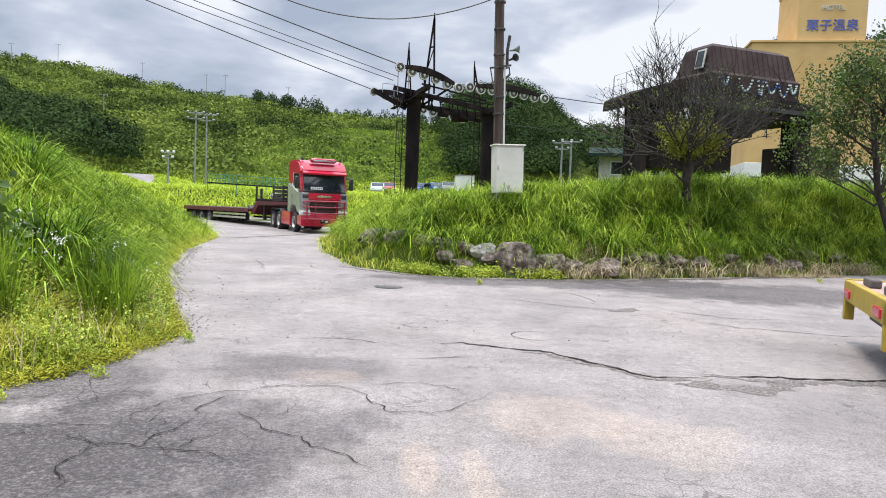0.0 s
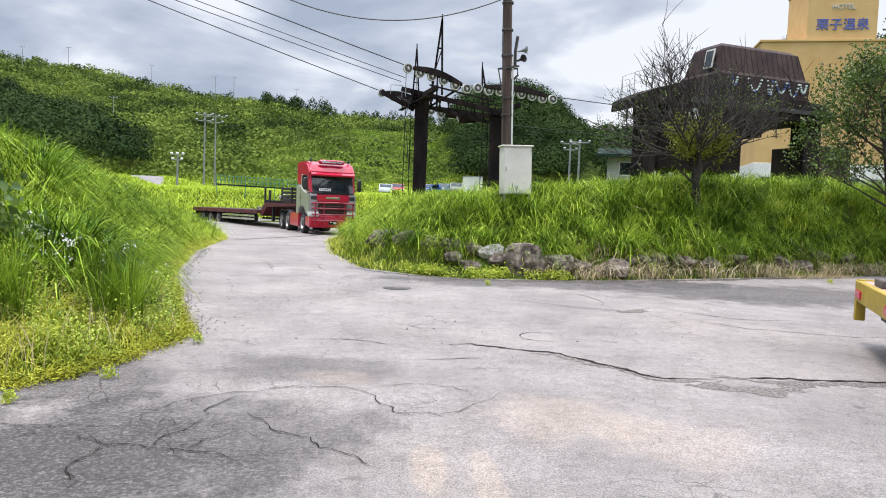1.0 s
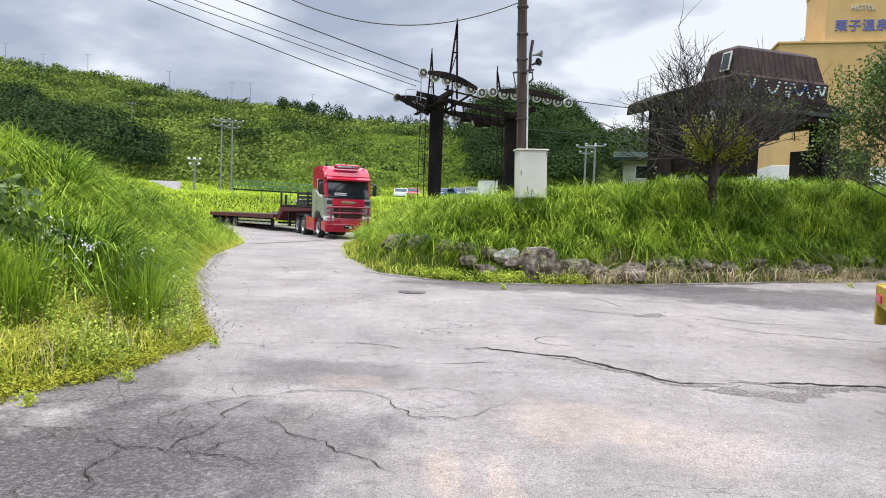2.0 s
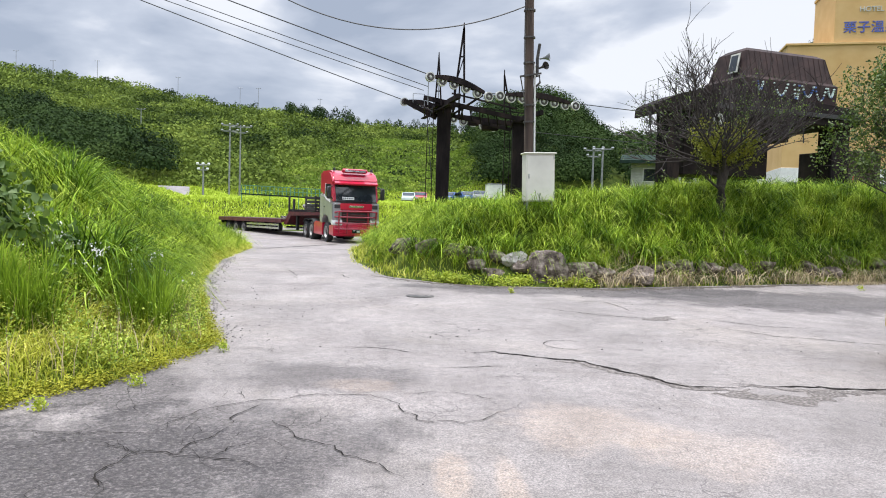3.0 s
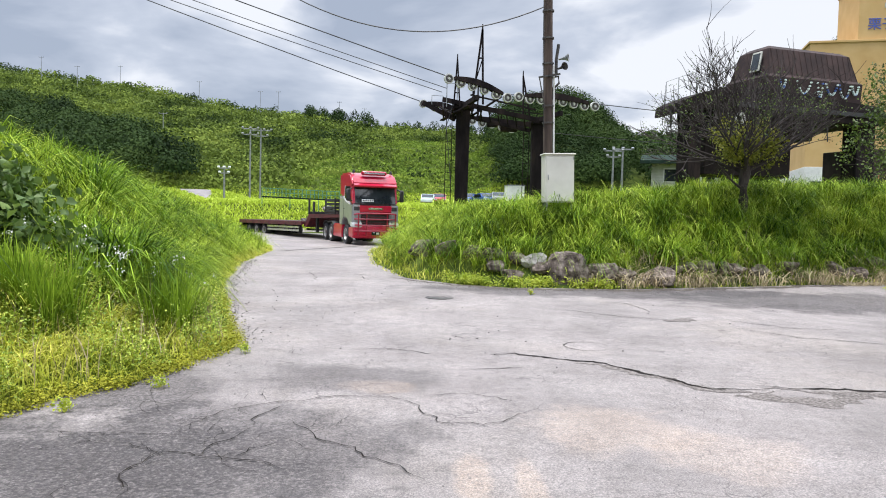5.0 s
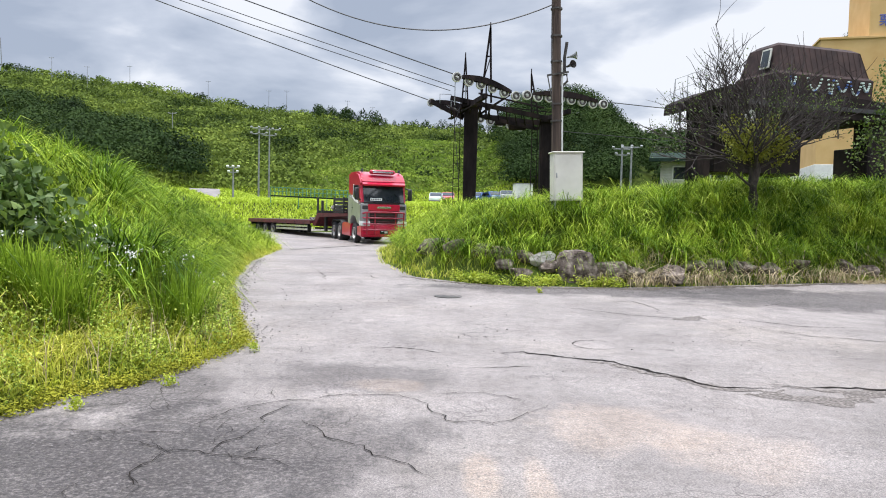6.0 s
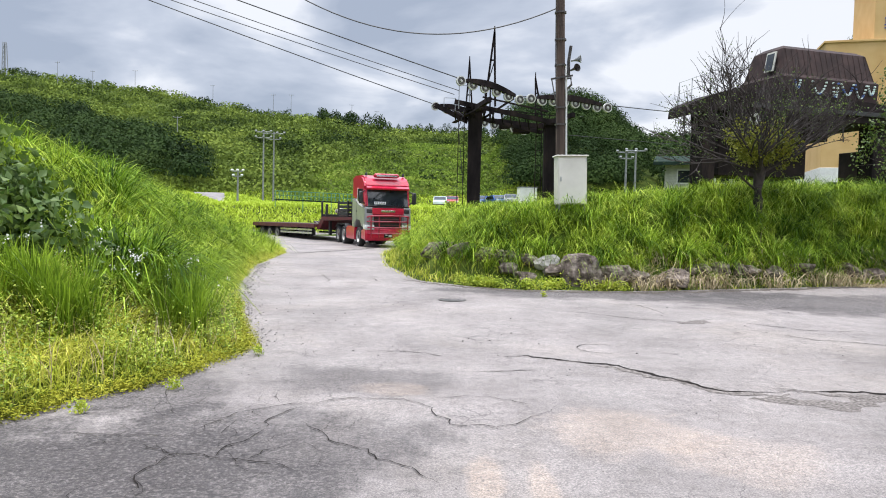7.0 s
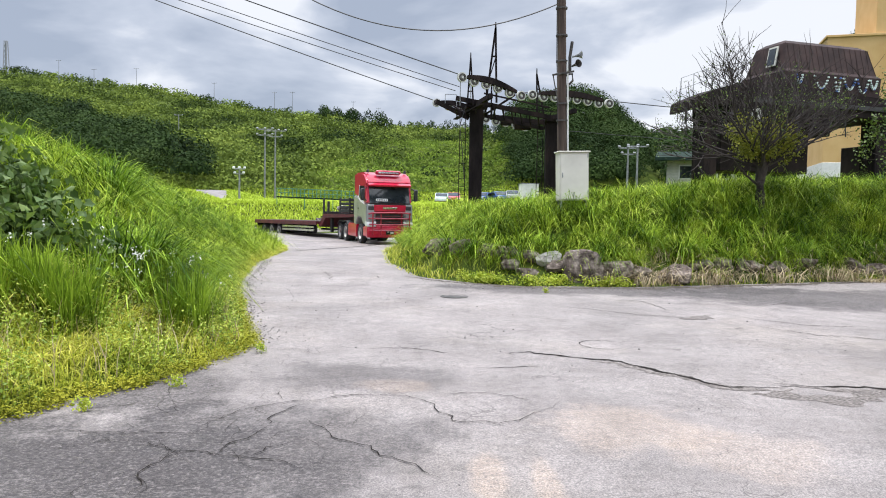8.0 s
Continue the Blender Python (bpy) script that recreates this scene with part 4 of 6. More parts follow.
# ---- the red low-loader behind it ----
def make_red_trailer():
    kx, ky = -5.75, 41.65
    z0 = float(lie_road(kx, ky))
    T = thing("low_loader_trailer", pose(kx, ky, z0, 0, -0.3, -52), "dark red low-loader trailer with steel posts, coupled to the tractor", "trailer")
    part("gooseneck", slab([(1.1, 1.32), (1.1, 1.5), (-2.7, 1.5), (-3.1, 1.02), (-3.3, 1.02), (-3.3, 0.72), (-2.95, 0.72), (-2.4, 1.25)], -1.25, 1.25, 0.02), RED_TRIM, T)
    part("deck", box((9.6, 2.85, 0.16), (-8.0, 0, 0.94)), RED_TRIM, T)
    part("deck_boards", box((9.4, 2.6, 0.05), (-8.0, 0, 1.04)), OLD_WOOD, T, "worn timber deck boards")
    for s in (-1, 1):
        part("side_rail", box((9.7, 0.1, 0.24), (-8.0, s * 1.45, 0.93)), RED_TRIM, T)
        guard = part("side_guard", box((4.6, 0.05, 0.13), (-5.9, s * 1.42, 0.68)), CHROME, T, "bright aluminium side guard")
        part("guard_rail", box((4.6, 0.05, 0.13), (-5.9, s * 1.42, 0.48)), CHROME, guard)
        for x in (-9.0, -10.25, -11.5):
            wheel(T, x, s * 1.1, 0.4, 0.5, s)
        for x in (0.9, -2.3):
            part("post", box((0.12, 0.12, 0.75), (x, s * 1.1, 1.87)), BLACK, T)
        for i in range(7):
            part("lashing_ring", tube([(-3.9 - 1.3 * i, s * 1.51, 0.98), (-3.9 - 1.3 * i, s * 1.55, 0.9), (-4.0 - 1.3 * i, s * 1.51, 0.86)], 0.014, 5), BLACK, T)
    part("rear_bumper", box((0.12, 2.6, 0.25), (-12.85, 0, 0.7)), BLACK, T)
    part("hydraulic_unit", box((0.7, 1.3, 0.45), (0.62, 0, 1.72), (0, 0, 0), 0.06), BLACK, T)
    part("headboard", box((0.1, 2.3, 0.5), (-2.85, 0, 1.4)), BLACK, T)
    for y in (-0.95, 0.95):
        part("tail_lamp", box((0.04, 0.26, 0.12), (-2.92, y, 1.5), (0, 0, 0), 0.01), RED, T)
    for s in (-0.9, 0.9):
        part("landing_leg", box((0.16, 0.16, 0.9), (-2.2, s, 0.85)), BLACK, T)
    part("stake", box((0.1, 0.1, 0.95), (-2.7, -1.2, 1.95)), BLACK, T)
    m = T.matrix_world
    c = thing("timber_bundle", m @ pose(-1.2, -0.2, 1.505), "bundle of pale sawn timber and dark straps on the gooseneck", "timber")
    rng = random.Random(4)
    for i in range(5):
        part("timber_piece", box((1.3, 0.14, 0.14), (0, -0.3 + 0.16 * i, 0.075), (0, 0, rng.uniform(-4, 4))), OLD_WOOD if i % 2 else FADED_DECK, c)
    e = thing("slatted_crate", m @ pose(-0.35, -0.15, 1.505), "dark slatted steel crate behind the cab", "crate")
    part("floor_plate", box((1.2, 1.9, 0.06), (0, 0, 0.035)), BLACK, e)
    for k in range(4):
        for x in (-0.58, 0.58):
            part("slat", box((0.05, 1.9, 0.15), (x, 0, 0.17 + 0.21 * k)), BLACK, e)
        for y in (-0.92, 0.92):
            part("slat", box((1.16, 0.05, 0.15), (0, y, 0.17 + 0.21 * k)), BLACK, e)
    for x in (-0.56, 0.56):
        for y in (-0.9, 0.9):
            part("corner_post", box((0.09, 0.09, 0.92), (x, y, 0.47)), BLACK, e)
    r = thing("rolled_tarpaulin", m @ pose(-1.25, -0.75, 1.83), "pale rolled tarpaulin on the gooseneck load", "tarpaulin")
    part("roll", tube([(-0.5, 0.05, 0), (0, 0, 0.02), (0.5, 0.04, 0)], [0.13, 0.16, 0.14], 12), PALE_WALL, r, smooth=True)
    for x in (-0.25, 0.25):
        part("strap", tube([(x - 0.03, 0.02, 0.01), (x + 0.03, 0.02, 0.01)], 0.168, 12), RED_TRIM, r)
    d = thing("tool_crate", m @ pose(-1.4, 0.75, 1.505), "dark steel tool crate on the gooseneck", "crate")
    body = part("body", box((1.5, 0.55, 0.62), (0, 0, 0.315), (0, 0, 0), 0.03), BLACK, d)
    part("lid", box((1.52, 0.57, 0.06), (0, 0, 0.655), (0, 0, 0), 0.015), DARK_STEEL, body)
    b = thing("deck_blocks", m @ pose(-6.0, 0.3, 1.07), "dark wooden wedge blocks on the low deck", "blocks")
    for i in range(4):
        part("block", slab([(0, 0), (0.4, 0), (0, 0.16)], 0.2 * i - 0.4, 0.2 * i - 0.25, 0), TIMBER, b)


make_red_trailer()


# ---- the yellow low-loader leaving along the side road ----
def make_yellow_trailer():
    T = thing("flatbed_trailer", pose(6.22, 9.1, 0.01, 0, 0, -25), "mustard yellow low flatbed trailer with a faded pink deck", "trailer")
    long = 11.5
    wheels_at = (1.75, 3.02, 4.29)
    n = 15
    for i in range(n):
        w = 2.86 / n
        part("deck_plank", box((long - 0.04, w - 0.012, 0.045), (long / 2, -1.43 + w * (i + 0.5), 0.955), (0, 0, 0), 0.006), FADED_DECK, T)
    part("deck_frame", box((long - 0.2, 2.7, 0.16), (long / 2, 0, 0.85)), RED_TRIM, T)
    for s in (-1, 1):
        edge = [(0, 0.98), (long, 0.98), (long, 0.66), (5.25, 0.66), (4.95, 0.8), (4.75, 0.84), (3.85, 0.84), (3.65, 0.68), (3.62, 0.62), (3.4, 0.62),
                (3.36, 0.7), (3.3, 0.84), (2.72, 0.84), (2.5, 0.74), (2.25, 0.74), (2.1, 0.84), (1.42, 0.84), (1.25, 0.72), (0, 0.7)]
        rail = part("side_rail", slab(edge, s * 1.43, s * 1.5, 0), YELLOW, T)
        part("top_lip", box((long, 0.06, 0.025), (long / 2, s * 1.49, 0.985), (0, 0, 0), 0.006), YELLOW, rail)
        part("bottom_lip", box((1.25, 0.06, 0.025), (0.62, s * 1.49, 0.7), (0, 0, 0), 0.006), YELLOW, rail)
        part("bottom_lip", box((long - 5.3, 0.06, 0.025), (5.3 + (long - 5.3) / 2, s * 1.49, 0.67), (0, 0, 0), 0.006), YELLOW, rail)
        for x in (0.75, 1.15, 2.3, 2.42, 3.46, 3.55, 5.4, 6.0, 6.9, 7.7, 8.5, 9.4, 10.3):
            part("rope_hook", tube([(x, s * 1.51, 0.9), (x + 0.01, s * 1.57, 0.87), (x, s * 1.575, 0.81), (x - 0.01, s * 1.54, 0.78)], 0.014, 6), HUB, rail, smooth=True)
        part("maker_plate", box((0.14, 0.008, 0.08), (0.28, s * 1.505, 0.86), (0, 0, 0), 0), WHITE, rail, "pale plate")
        for x in wheels_at:
            wheel(T, x, s * 1.24, 0.41, 0.25, s, seg=36)
            wheel(T, x, s * 0.94, 0.41, 0.25, s, seg=24)
        g = part("side_guard", box((4.8, 0.06, 0.34), (8.2, s * 1.44, 0.5), (0, 0, 0), 0.02), RED, T, "red side guard with perforated strips")
        for i in range(4):
            part("perforated_strip", box((0.75, 0.012, 0.1), (6.4 + 1.15 * i, s * 1.475, 0.52), (0, 0, 0), 0), BLACK, g)
        part("mud_flap", slab([(0.55, 0.25), (0.6, 0.25), (0.85, 0.72), (0.3, 0.72)], s * 0.75, s * 1.4, 0), RUBBER, T)
        for x, w, h in ((5.62, 0.22, 0.2), (6.75, 0.2, 0.2)):
            part("painted_mark", box((w, 0.004, 0.03), (x, s * 1.503, 0.8 + h / 2), (0, 0, 0), 0, box((w * 0.9, 0.004, 0.03), (x, s * 1.503, 0.8), (0, 0, 0), 0, box((0.03, 0.004, h), (x, s * 1.503, 0.81), (0, 12, 0), 0))), WHITE, rail, "white bars of lettering")
        part("marker_lamp", lathe([(0.001, 0.02), (0.035, 0.015), (0.04, 0), (0.001, 0)], (6.2, s * 1.5, 0.81), (90 if s < 0 else -90, 0, 0), 14), YELLOW, rail, "amber marker lamp")
    for x in wheels_at:
        part("axle", rod((x, -1.2, 0.41), (x, 1.2, 0.41), 0.07, seg=10), HUB, T)
    tail = part("rear_beam", box((0.1, 3.0, 0.3), (0.03, 0, 0.83), (0, 0, 0), 0.01), YELLOW, T)
    for s in (-1, 1):
        part("corner_post", box((0.14, 0.12, 0.55), (0.05, s * 1.44, 0.66), (0, 0, 0), 0.01), YELLOW, tail)
        part("tail_lamp", box((0.04, 0.4, 0.12), (-0.03, s * 1.1, 0.8), (0, 0, 0), 0.01), RED, tail, "red tail lamp")
    for s in (-0.45, 0.45):
        part("frame_beam", box((long - 0.6, 0.16, 0.3), (long / 2, s, 0.66)), RED_TRIM, T)
    part("under_run_bar", box((0.1, 2.5, 0.14), (0.35, 0, 0.5)), BLACK, T)
    m = T.matrix_world
    for x, y in ((0.16, -1.0), (0.16, 0.4)):
        k = thing("deck_chock", m @ pose(x, y, 0.979, 0, 0, 90), "dark wooden chock on the trailer deck", "chock", "chocks on the deck")
        part("chock_body", box((0.55, 0.14, 0.11), (0, 0, 0.056), (0, 0, 0), 0.015), TIMBER, k)
    for x, y in ((0.9, -1.3), (1.6, 0.9)):
        k = thing("stake_post", m @ pose(x, y, 0.979), "short grey steel stake standing in the deck", "stake", "stakes in the deck")
        part("stake_body", rod((0, 0, 0), (0, 0, 0.14), 0.045, seg=10), GREY_STEEL, k)
    # a stack of squared timbers on the deck
    S = thing("timber_stack", m @ pose(3.15, -1.35, 0.979), "stack of dark squared timbers strapped to the trailer deck", "timber stack")
    rng = random.Random(2)
    rows = [((0, 1.62, 0.16),), ((0.02, 0.5, 0.27), (0.54, 0.28, 0.27), (0.84, 0.72, 0.27)), ((0.02, 0.72, 0.25), (0.76, 0.26, 0.25), (1.04, 0.52, 0.25)), ((-0.02, 1.66, 0.15),)]
    z = 0.0
    for row in rows:
        for x, w, h in row:
            part("timber", box((w - 0.01, 0.27, h - 0.006), (x + w / 2, 0.14 + rng.uniform(-0.01, 0.01), z + h / 2), (0, 0, rng.uniform(-0.6, 0.6)), 0.018), TIMBER, S)
            part("timber", box((w - 0.01, 0.27, h - 0.006), (x + w / 2, 0.43 + rng.uniform(-0.01, 0.01), z + h / 2), (0, 0, rng.uniform(-0.6, 0.6)), 0.018), TIMBER, S)
        z += row[0][2]
    for x in (0.12, 1.5):
        part("lashing_strap", tube([(x, -0.03, -0.1), (x, -0.015, z + 0.005), (x, 0.58, z + 0.01), (x + 0.1, 0.62, 0.0)], 0.012, 6), BLACK, S)
    C = thing("chain_heap", m @ pose(6.6, -0.3, 0.979), "heap of rusty chain and hooks on the deck", "chain")
    for i in range(22):
        a = rng.uniform(0, 6.28)
        part("chain_link", lathe([(0.05, -0.012), (0.07, -0.012), (0.07, 0.012), (0.05, 0.012), (0.05, -0.012)],
                                 (0.25 * rng.gauss(0, 1), 0.12 * rng.gauss(0, 1), 0.03 + 0.05 * rng.random()), (rng.uniform(-50, 50), rng.uniform(-50, 50), math.degrees(a)), 10), HUB, C)


make_yellow_trailer()


# ---- pole, cabinet and cables ----
def make_pole():
    T = thing("utility_pole", pose(2.98, 21.6, float(lie(2.98, 21.6)), 0, -1.6, 0), "brown wooden utility pole with horn loudspeakers", "utility pole")
    pole = part("pole", tube([(0, 0, -0.3), (0, 0, 4), (0, 0, 8.4)], [0.145, 0.135, 0.12], 16), OLD_WOOD, T, smooth=True)
    part("conduit", tube([(0.17, -0.05, 0), (0.165, -0.05, 4.0), (0.15, -0.06, 4.35)], 0.028), WHITE, pole, "white plastic conduit")
    part("pole_cable", tube([(-0.14, -0.1, 2.5), (-0.16, -0.08, 4.5), (-0.13, -0.1, 8.2)], 0.012, 5), BLACK, pole)
    for z in (2.6, 3.1, 4.35, 5.1, 5.9, 6.6):
        part("pole_band", lathe([(0.155, 0), (0.175, 0), (0.175, 0.05), (0.155, 0.05), (0.155, 0)], (0, 0, z), (0, 0, 0), 16), HUB, pole)
    part("cross_bracket", bar((-0.3, -0.16, 3.95), (0.34, -0.16, 4.05), 0.05, 0.05, bar((-0.28, -0.16, 3.95), (-0.1, -0.1, 3.0), 0.025, 0.025)), HUB, pole)
    part("switch_arm", tube([(0.12, 0, 3.6), (0.32, -0.05, 3.8), (0.3, -0.05, 4.0), (0.14, 0, 3.98)], 0.035), HUB, pole, smooth=True)
    stay = part("horn_stay", tube([(0.1, 0, 3.95), (0.24, 0, 4.1), (0.24, 0, 4.5), (0.31, 0, 4.95)], 0.05), HUB, pole)
    for d, z in ((1, 4.5), (0.55, 4.22)):
        part("horn", lathe([(0.03, 0), (0.03, 0.08), (0.05, 0.18), (0.12, 0.3), (0.11, 0.3), (0.045, 0.17), (0.001, 0.08)], (0.3, -0.05, z), (84, 0, 70 if d == 1 else 30), 20), GREY_STEEL if d == 1 else HUB, stay, "grey horn loudspeaker", True)
    part("wire_loop", tube([(0.13, -0.05, 7.2), (0.3, -0.05, 7.1), (0.4, -0.05, 6.75), (0.33, -0.05, 6.4), (0.15, -0.05, 6.3)], 0.01, 5), BLACK, pole)
    zc = 2.3
    C = thing("control_cabinet", pose(3.1, 20.45, zc, 0, -1.8, 8), "off-white steel control cabinet on a stand in the grass", "cabinet")
    body = part("body", box((0.84, 0.42, 1.34), (0, 0, 0.68), (0, 0, 0), 0.012), CABINET, C)
    part("door", box((0.78, 0.02, 1.26), (0.0, -0.222, 0.67), (0, 0, 0), 0.008), CABINET, body)
    part("rain_lid", box((0.92, 0.5, 0.04), (0, -0.02, 1.37), (0, 0, 0), 0.01), CABINET, body)
    part("door_handle", box((0.03, 0.03, 0.14), (-0.34, -0.245, 0.72)), GREY_STEEL, body)
    for z in (0.2, 1.2):
        part("hinge", rod((0.39, -0.235, z), (0.39, -0.235, z + 0.1), 0.012, seg=8), GREY_STEEL, body)
    for x in (-0.36, 0.36):
        for y in (-0.15, 0.15):
            part("leg", box((0.06, 0.06, 1.3), (x, y, -0.64)), GREY_STEEL, C)


make_pole()


def sag(a, b, drop, n=24):
    a, b = Vector(a), Vector(b)
    return [a.lerp(b, i / n) - Vector((0, 0, drop * 4 * (i / n) * (1 - i / n))) for i in range(n + 1)]


def cable(a, b, drop, r, label, name="lift_rope", category="cable"):
    ob = part(name, tube(sag(a, b, drop), r, 6), ROPE, None, "", True)
    return tagged(ob, label, category, "overhead lines")


# ---- the ski lift ----
SHEAVE_R = 0.205


def sheave_train(parent, a, b, count, name="sheave_beam", drop=0.0):
    """A rocker beam with rubber-lined wheels below it; the rope runs over them from a to b."""
    a, b = Vector(a), Vector(b)
    pts = [a.lerp(b, 0.09 + 0.82 * i / 12) + Vector((0, 0, 0.17 + 0.12 * math.sin(math.pi * i / 12))) for i in range(13)]
    d = (b - a).normalized()
    bm = bmesh.new()
    ring = []
    for p, k in zip(pts, range(13)):
        h = 0.04 + 0.09 * math.sin(math.pi * (0.08 + 0.84 * k / 12))
        n = Vector((-d.y, d.x, 0)) * 0.13
        ring.append([bm.verts.new(p + n + Vector((0, 0, h))), bm.verts.new(p - n + Vector((0, 0, h))), bm.verts.new(p - n - Vector((0, 0, h))), bm.verts.new(p + n - Vector((0, 0, h)))])
    for r, s in zip(ring, ring[1:]):
        for k in range(4):
            bm.faces.new((r[k], r[(k + 1) % 4], s[(k + 1) % 4], s[k]))
    bm.faces.new(ring[0])
    bm.faces.new(ring[-1])
    beam = part(name, bm, DARK_STEEL, parent)
    yaw = math.degrees(math.atan2(d.y, d.x))
    for i in range(count):
        t = i / (count - 1)
        c = a.lerp(b, t) + Vector((0, 0, 0.1 * math.sin(math.pi * t) + (0.0 if 0 < t < 1 else 0.08)))
        w = part("sheave", lathe([(SHEAVE_R, -0.06), (SHEAVE_R, 0.06), (0.15, 0.065), (0.14, 0.03), (0.06, 0.03), (0.05, 0.08), (0.001, 0.08),
                                  (0.001, -0.08), (0.05, -0.08), (0.06, -0.03), (0.14, -0.03), (0.15, -0.065), (SHEAVE_R, -0.06)], tuple(c), (90, 0, yaw), 22), SHEAVE, beam, "white-rimmed cable wheel", True)
        bm = lathe([(0.16, -0.072), (0.16, 0.072), (0.09, 0.074), (0.09, -0.074), (0.16, -0.072)], tuple(c), (90, 0, yaw), 18)
        part("wheel_web", bm, HUB, beam)
    return beam


def lattice_mast(parent, foot, top, spread, r=0.035):
    """Two leaning legs that meet in a point, with rungs."""
    f, t = Vector(foot), Vector(top)
    bm = bmesh.new()
    a, b = f + Vector((-spread, 0, 0)), f + Vector((spread, 0, 0))
    bar(a, t, r * 2, r * 2, bm)
    bar(b, t, r * 2, r * 2, bm)
    for k in (0.3, 0.62):
        bar(a.lerp(t, k), b.lerp(t, k), r * 1.4, r * 1.4, bm)
    bar(a.lerp(t, 0.3), b.lerp(t, 0.62), r, r, bm)
    rod(t - Vector((0, 0, 0.1)), t + Vector((0, 0, 0.25)), r, r * 0.6, bm=bm)
    return part("mast", bm, DARK_STEEL, parent)


def ladder(parent, x, y, z0, z1):
    bm = bmesh.new()
    for s in (-0.14, 0.14):
        bar((x + s, y, z0), (x + s * 0.9, y, z1), 0.035, 0.035, bm)
    z = z0 + 0.3
    while z < z1:
        rod((x - 0.14, y, z), (x + 0.14, y, z), 0.014, seg=5, bm=bm)
        z += 0.35
    return part("ladder", bm, DARK_STEEL, parent)


def column(parent, half0, half1, h, depth=0.36):
    bm = bmesh.new()
    v = [[bm.verts.new((sx * k, sy * depth, z)) for sx, sy in ((-1, -1), (1, -1), (1, 1), (-1, 1))] for k, z in ((half0, -1), (half1, h))]
    for i in range(4):
        bm.faces.new((v[0][i], v[0][(i + 1) % 4], v[1][(i + 1) % 4], v[1][i]))
    bm.faces.new(v[0])
    bm.faces.new(v[1])
    bmesh.ops.bevel(bm, geom=list(bm.edges), offset=0.03, segments=1, affect="EDGES")
    return part("column", bm, DARK_STEEL, parent)


def make_lift():
    # first tower; its own origin stands on the ground
    ax, ay = 0.55, 33.0
    gz = float(lie(ax, ay))
    A = thing("lift_tower", pose(ax, ay, gz), "dark steel ski lift tower with white cable wheels", "lift tower", "ski lift towers")
    h = 6.75 - gz
    column(A, 0.28, 0.32, h)
    part("cap", box((0.95, 0.95, 0.3), (0.02, 0, h + 0.12)), DARK_STEEL, A)
    part("cross_arm", bar((0.55, -2.7, h + 0.1), (-0.75, 2.9, h + 0.1), 0.16, 0.2), DARK_STEEL, A)
    part("walkway", bar((0.2, -2.4, h - 0.2), (-1.0, 2.6, h - 0.2), 0.2, 0.05), DARK_STEEL, A)
    sheave_train(A, (-0.68, -3.0, 7.46 - gz), (1.85, -2.0, 6.9 - gz), 6)
    sheave_train(A, (-1.93, 2.5, 7.25 - gz), (0.35, 3.0, 6.72 - gz), 5)
    sheave_train(A, (0.5, 2.6, 6.5 - gz), (2.5, 3.1, 6.2 - gz), 5)
    lattice_mast(A, (0.65, -0.2, h + 0.2), (0.78, -0.2, 10.3 - gz), 0.24, 0.045)
    lattice_mast(A, (-0.3, -0.6, h), (-0.32, -0.6, 8.85 - gz), 0.14)
    ladder(A, -0.62, -0.2, -0.5, h + 0.3)
    part("hand_rail", tube([(-1.5, 2.2, h + 0.35), (-1.5, 2.2, h + 0.95), (-0.95, 2.3, h + 0.95), (-0.95, 2.3, h + 0.3)], 0.02, 5), GREY_STEEL, A)
    part("hand_rail", tube([(-0.75, -1.9, h - 0.2), (-0.75, -1.9, h + 0.8), (-0.3, -1.9, h + 0.8), (-0.3, -1.9, h + 0.1)], 0.02, 5), GREY_STEEL, A)
    part("brace", bar((0.35, 0.3, h - 0.3), (1.6, -1.8, h + 0.3), 0.07, 0.07), DARK_STEEL, A)
    part("brace", bar((-0.35, 0.3, h - 0.3), (-1.1, 2.3, h + 0.4), 0.07, 0.07), DARK_STEEL, A)
    for k in range(5):
        part("service_step", bar((-0.9 + 0.42 * k, -1.6, h - 0.28 + 0.04 * (k % 2)), (-0.9 + 0.42 * k, 1.2, h - 0.32), 0.06, 0.06), DARK_STEEL, A)
    part("cable_loop", tube([(-0.5, -0.5, h), (-0.75, -0.6, h - 0.9), (-0.6, -0.5, h - 2.2), (-0.5, -0.4, h - 3.4)], 0.018, 5), BLACK, A)
    part("hanger_frame", bar((0.62, -1.2, h - 0.6), (0.62, -1.2, h + 0.9), 0.06, 0.06, bar((0.3, -1.2, h - 0.1), (0.95, -1.2, h - 0.1), 0.06, 0.06)), DARK_STEEL, A)
    # the trussed beam that ties the two towers together
    tie = part("tie_beam", bar((-0.95, -0.55, 7.08 - gz), (3.3, 0.0, 6.36 - gz), 0.14, 0.2), DARK_STEEL, A, "dark trussed beam between the towers")
    part("tie_chord", bar((-0.1, 0.9, 6.62 - gz), (3.2, 1.0, 5.95 - gz), 0.12, 0.16), DARK_STEEL, tie)
    part("tie_chord", bar((0.3, -0.6, 7.3 - gz), (3.3, -0.3, 6.75 - gz), 0.06, 0.07), DARK_STEEL, tie)
    for k in range(9):
        a = Vector((-0.1, -0.45, 6.93 - gz)).lerp(Vector((3.2, 0, 6.38 - gz)), k / 8)
        b = Vector((-0.1, 0.9, 6.62 - gz)).lerp(Vector((3.2, 1.0, 5.95 - gz)), min(1, (k + 0.5) / 8))
        part("tie_strut", bar(a, b, 0.05, 0.05), DARK_STEEL, tie)
    for x in (0.4, 0.62):
        part("hanger_post", bar((x, -0.9, h - 0.35), (x, -0.9, h + 0.75), 0.05, 0.05), DARK_STEEL, A)
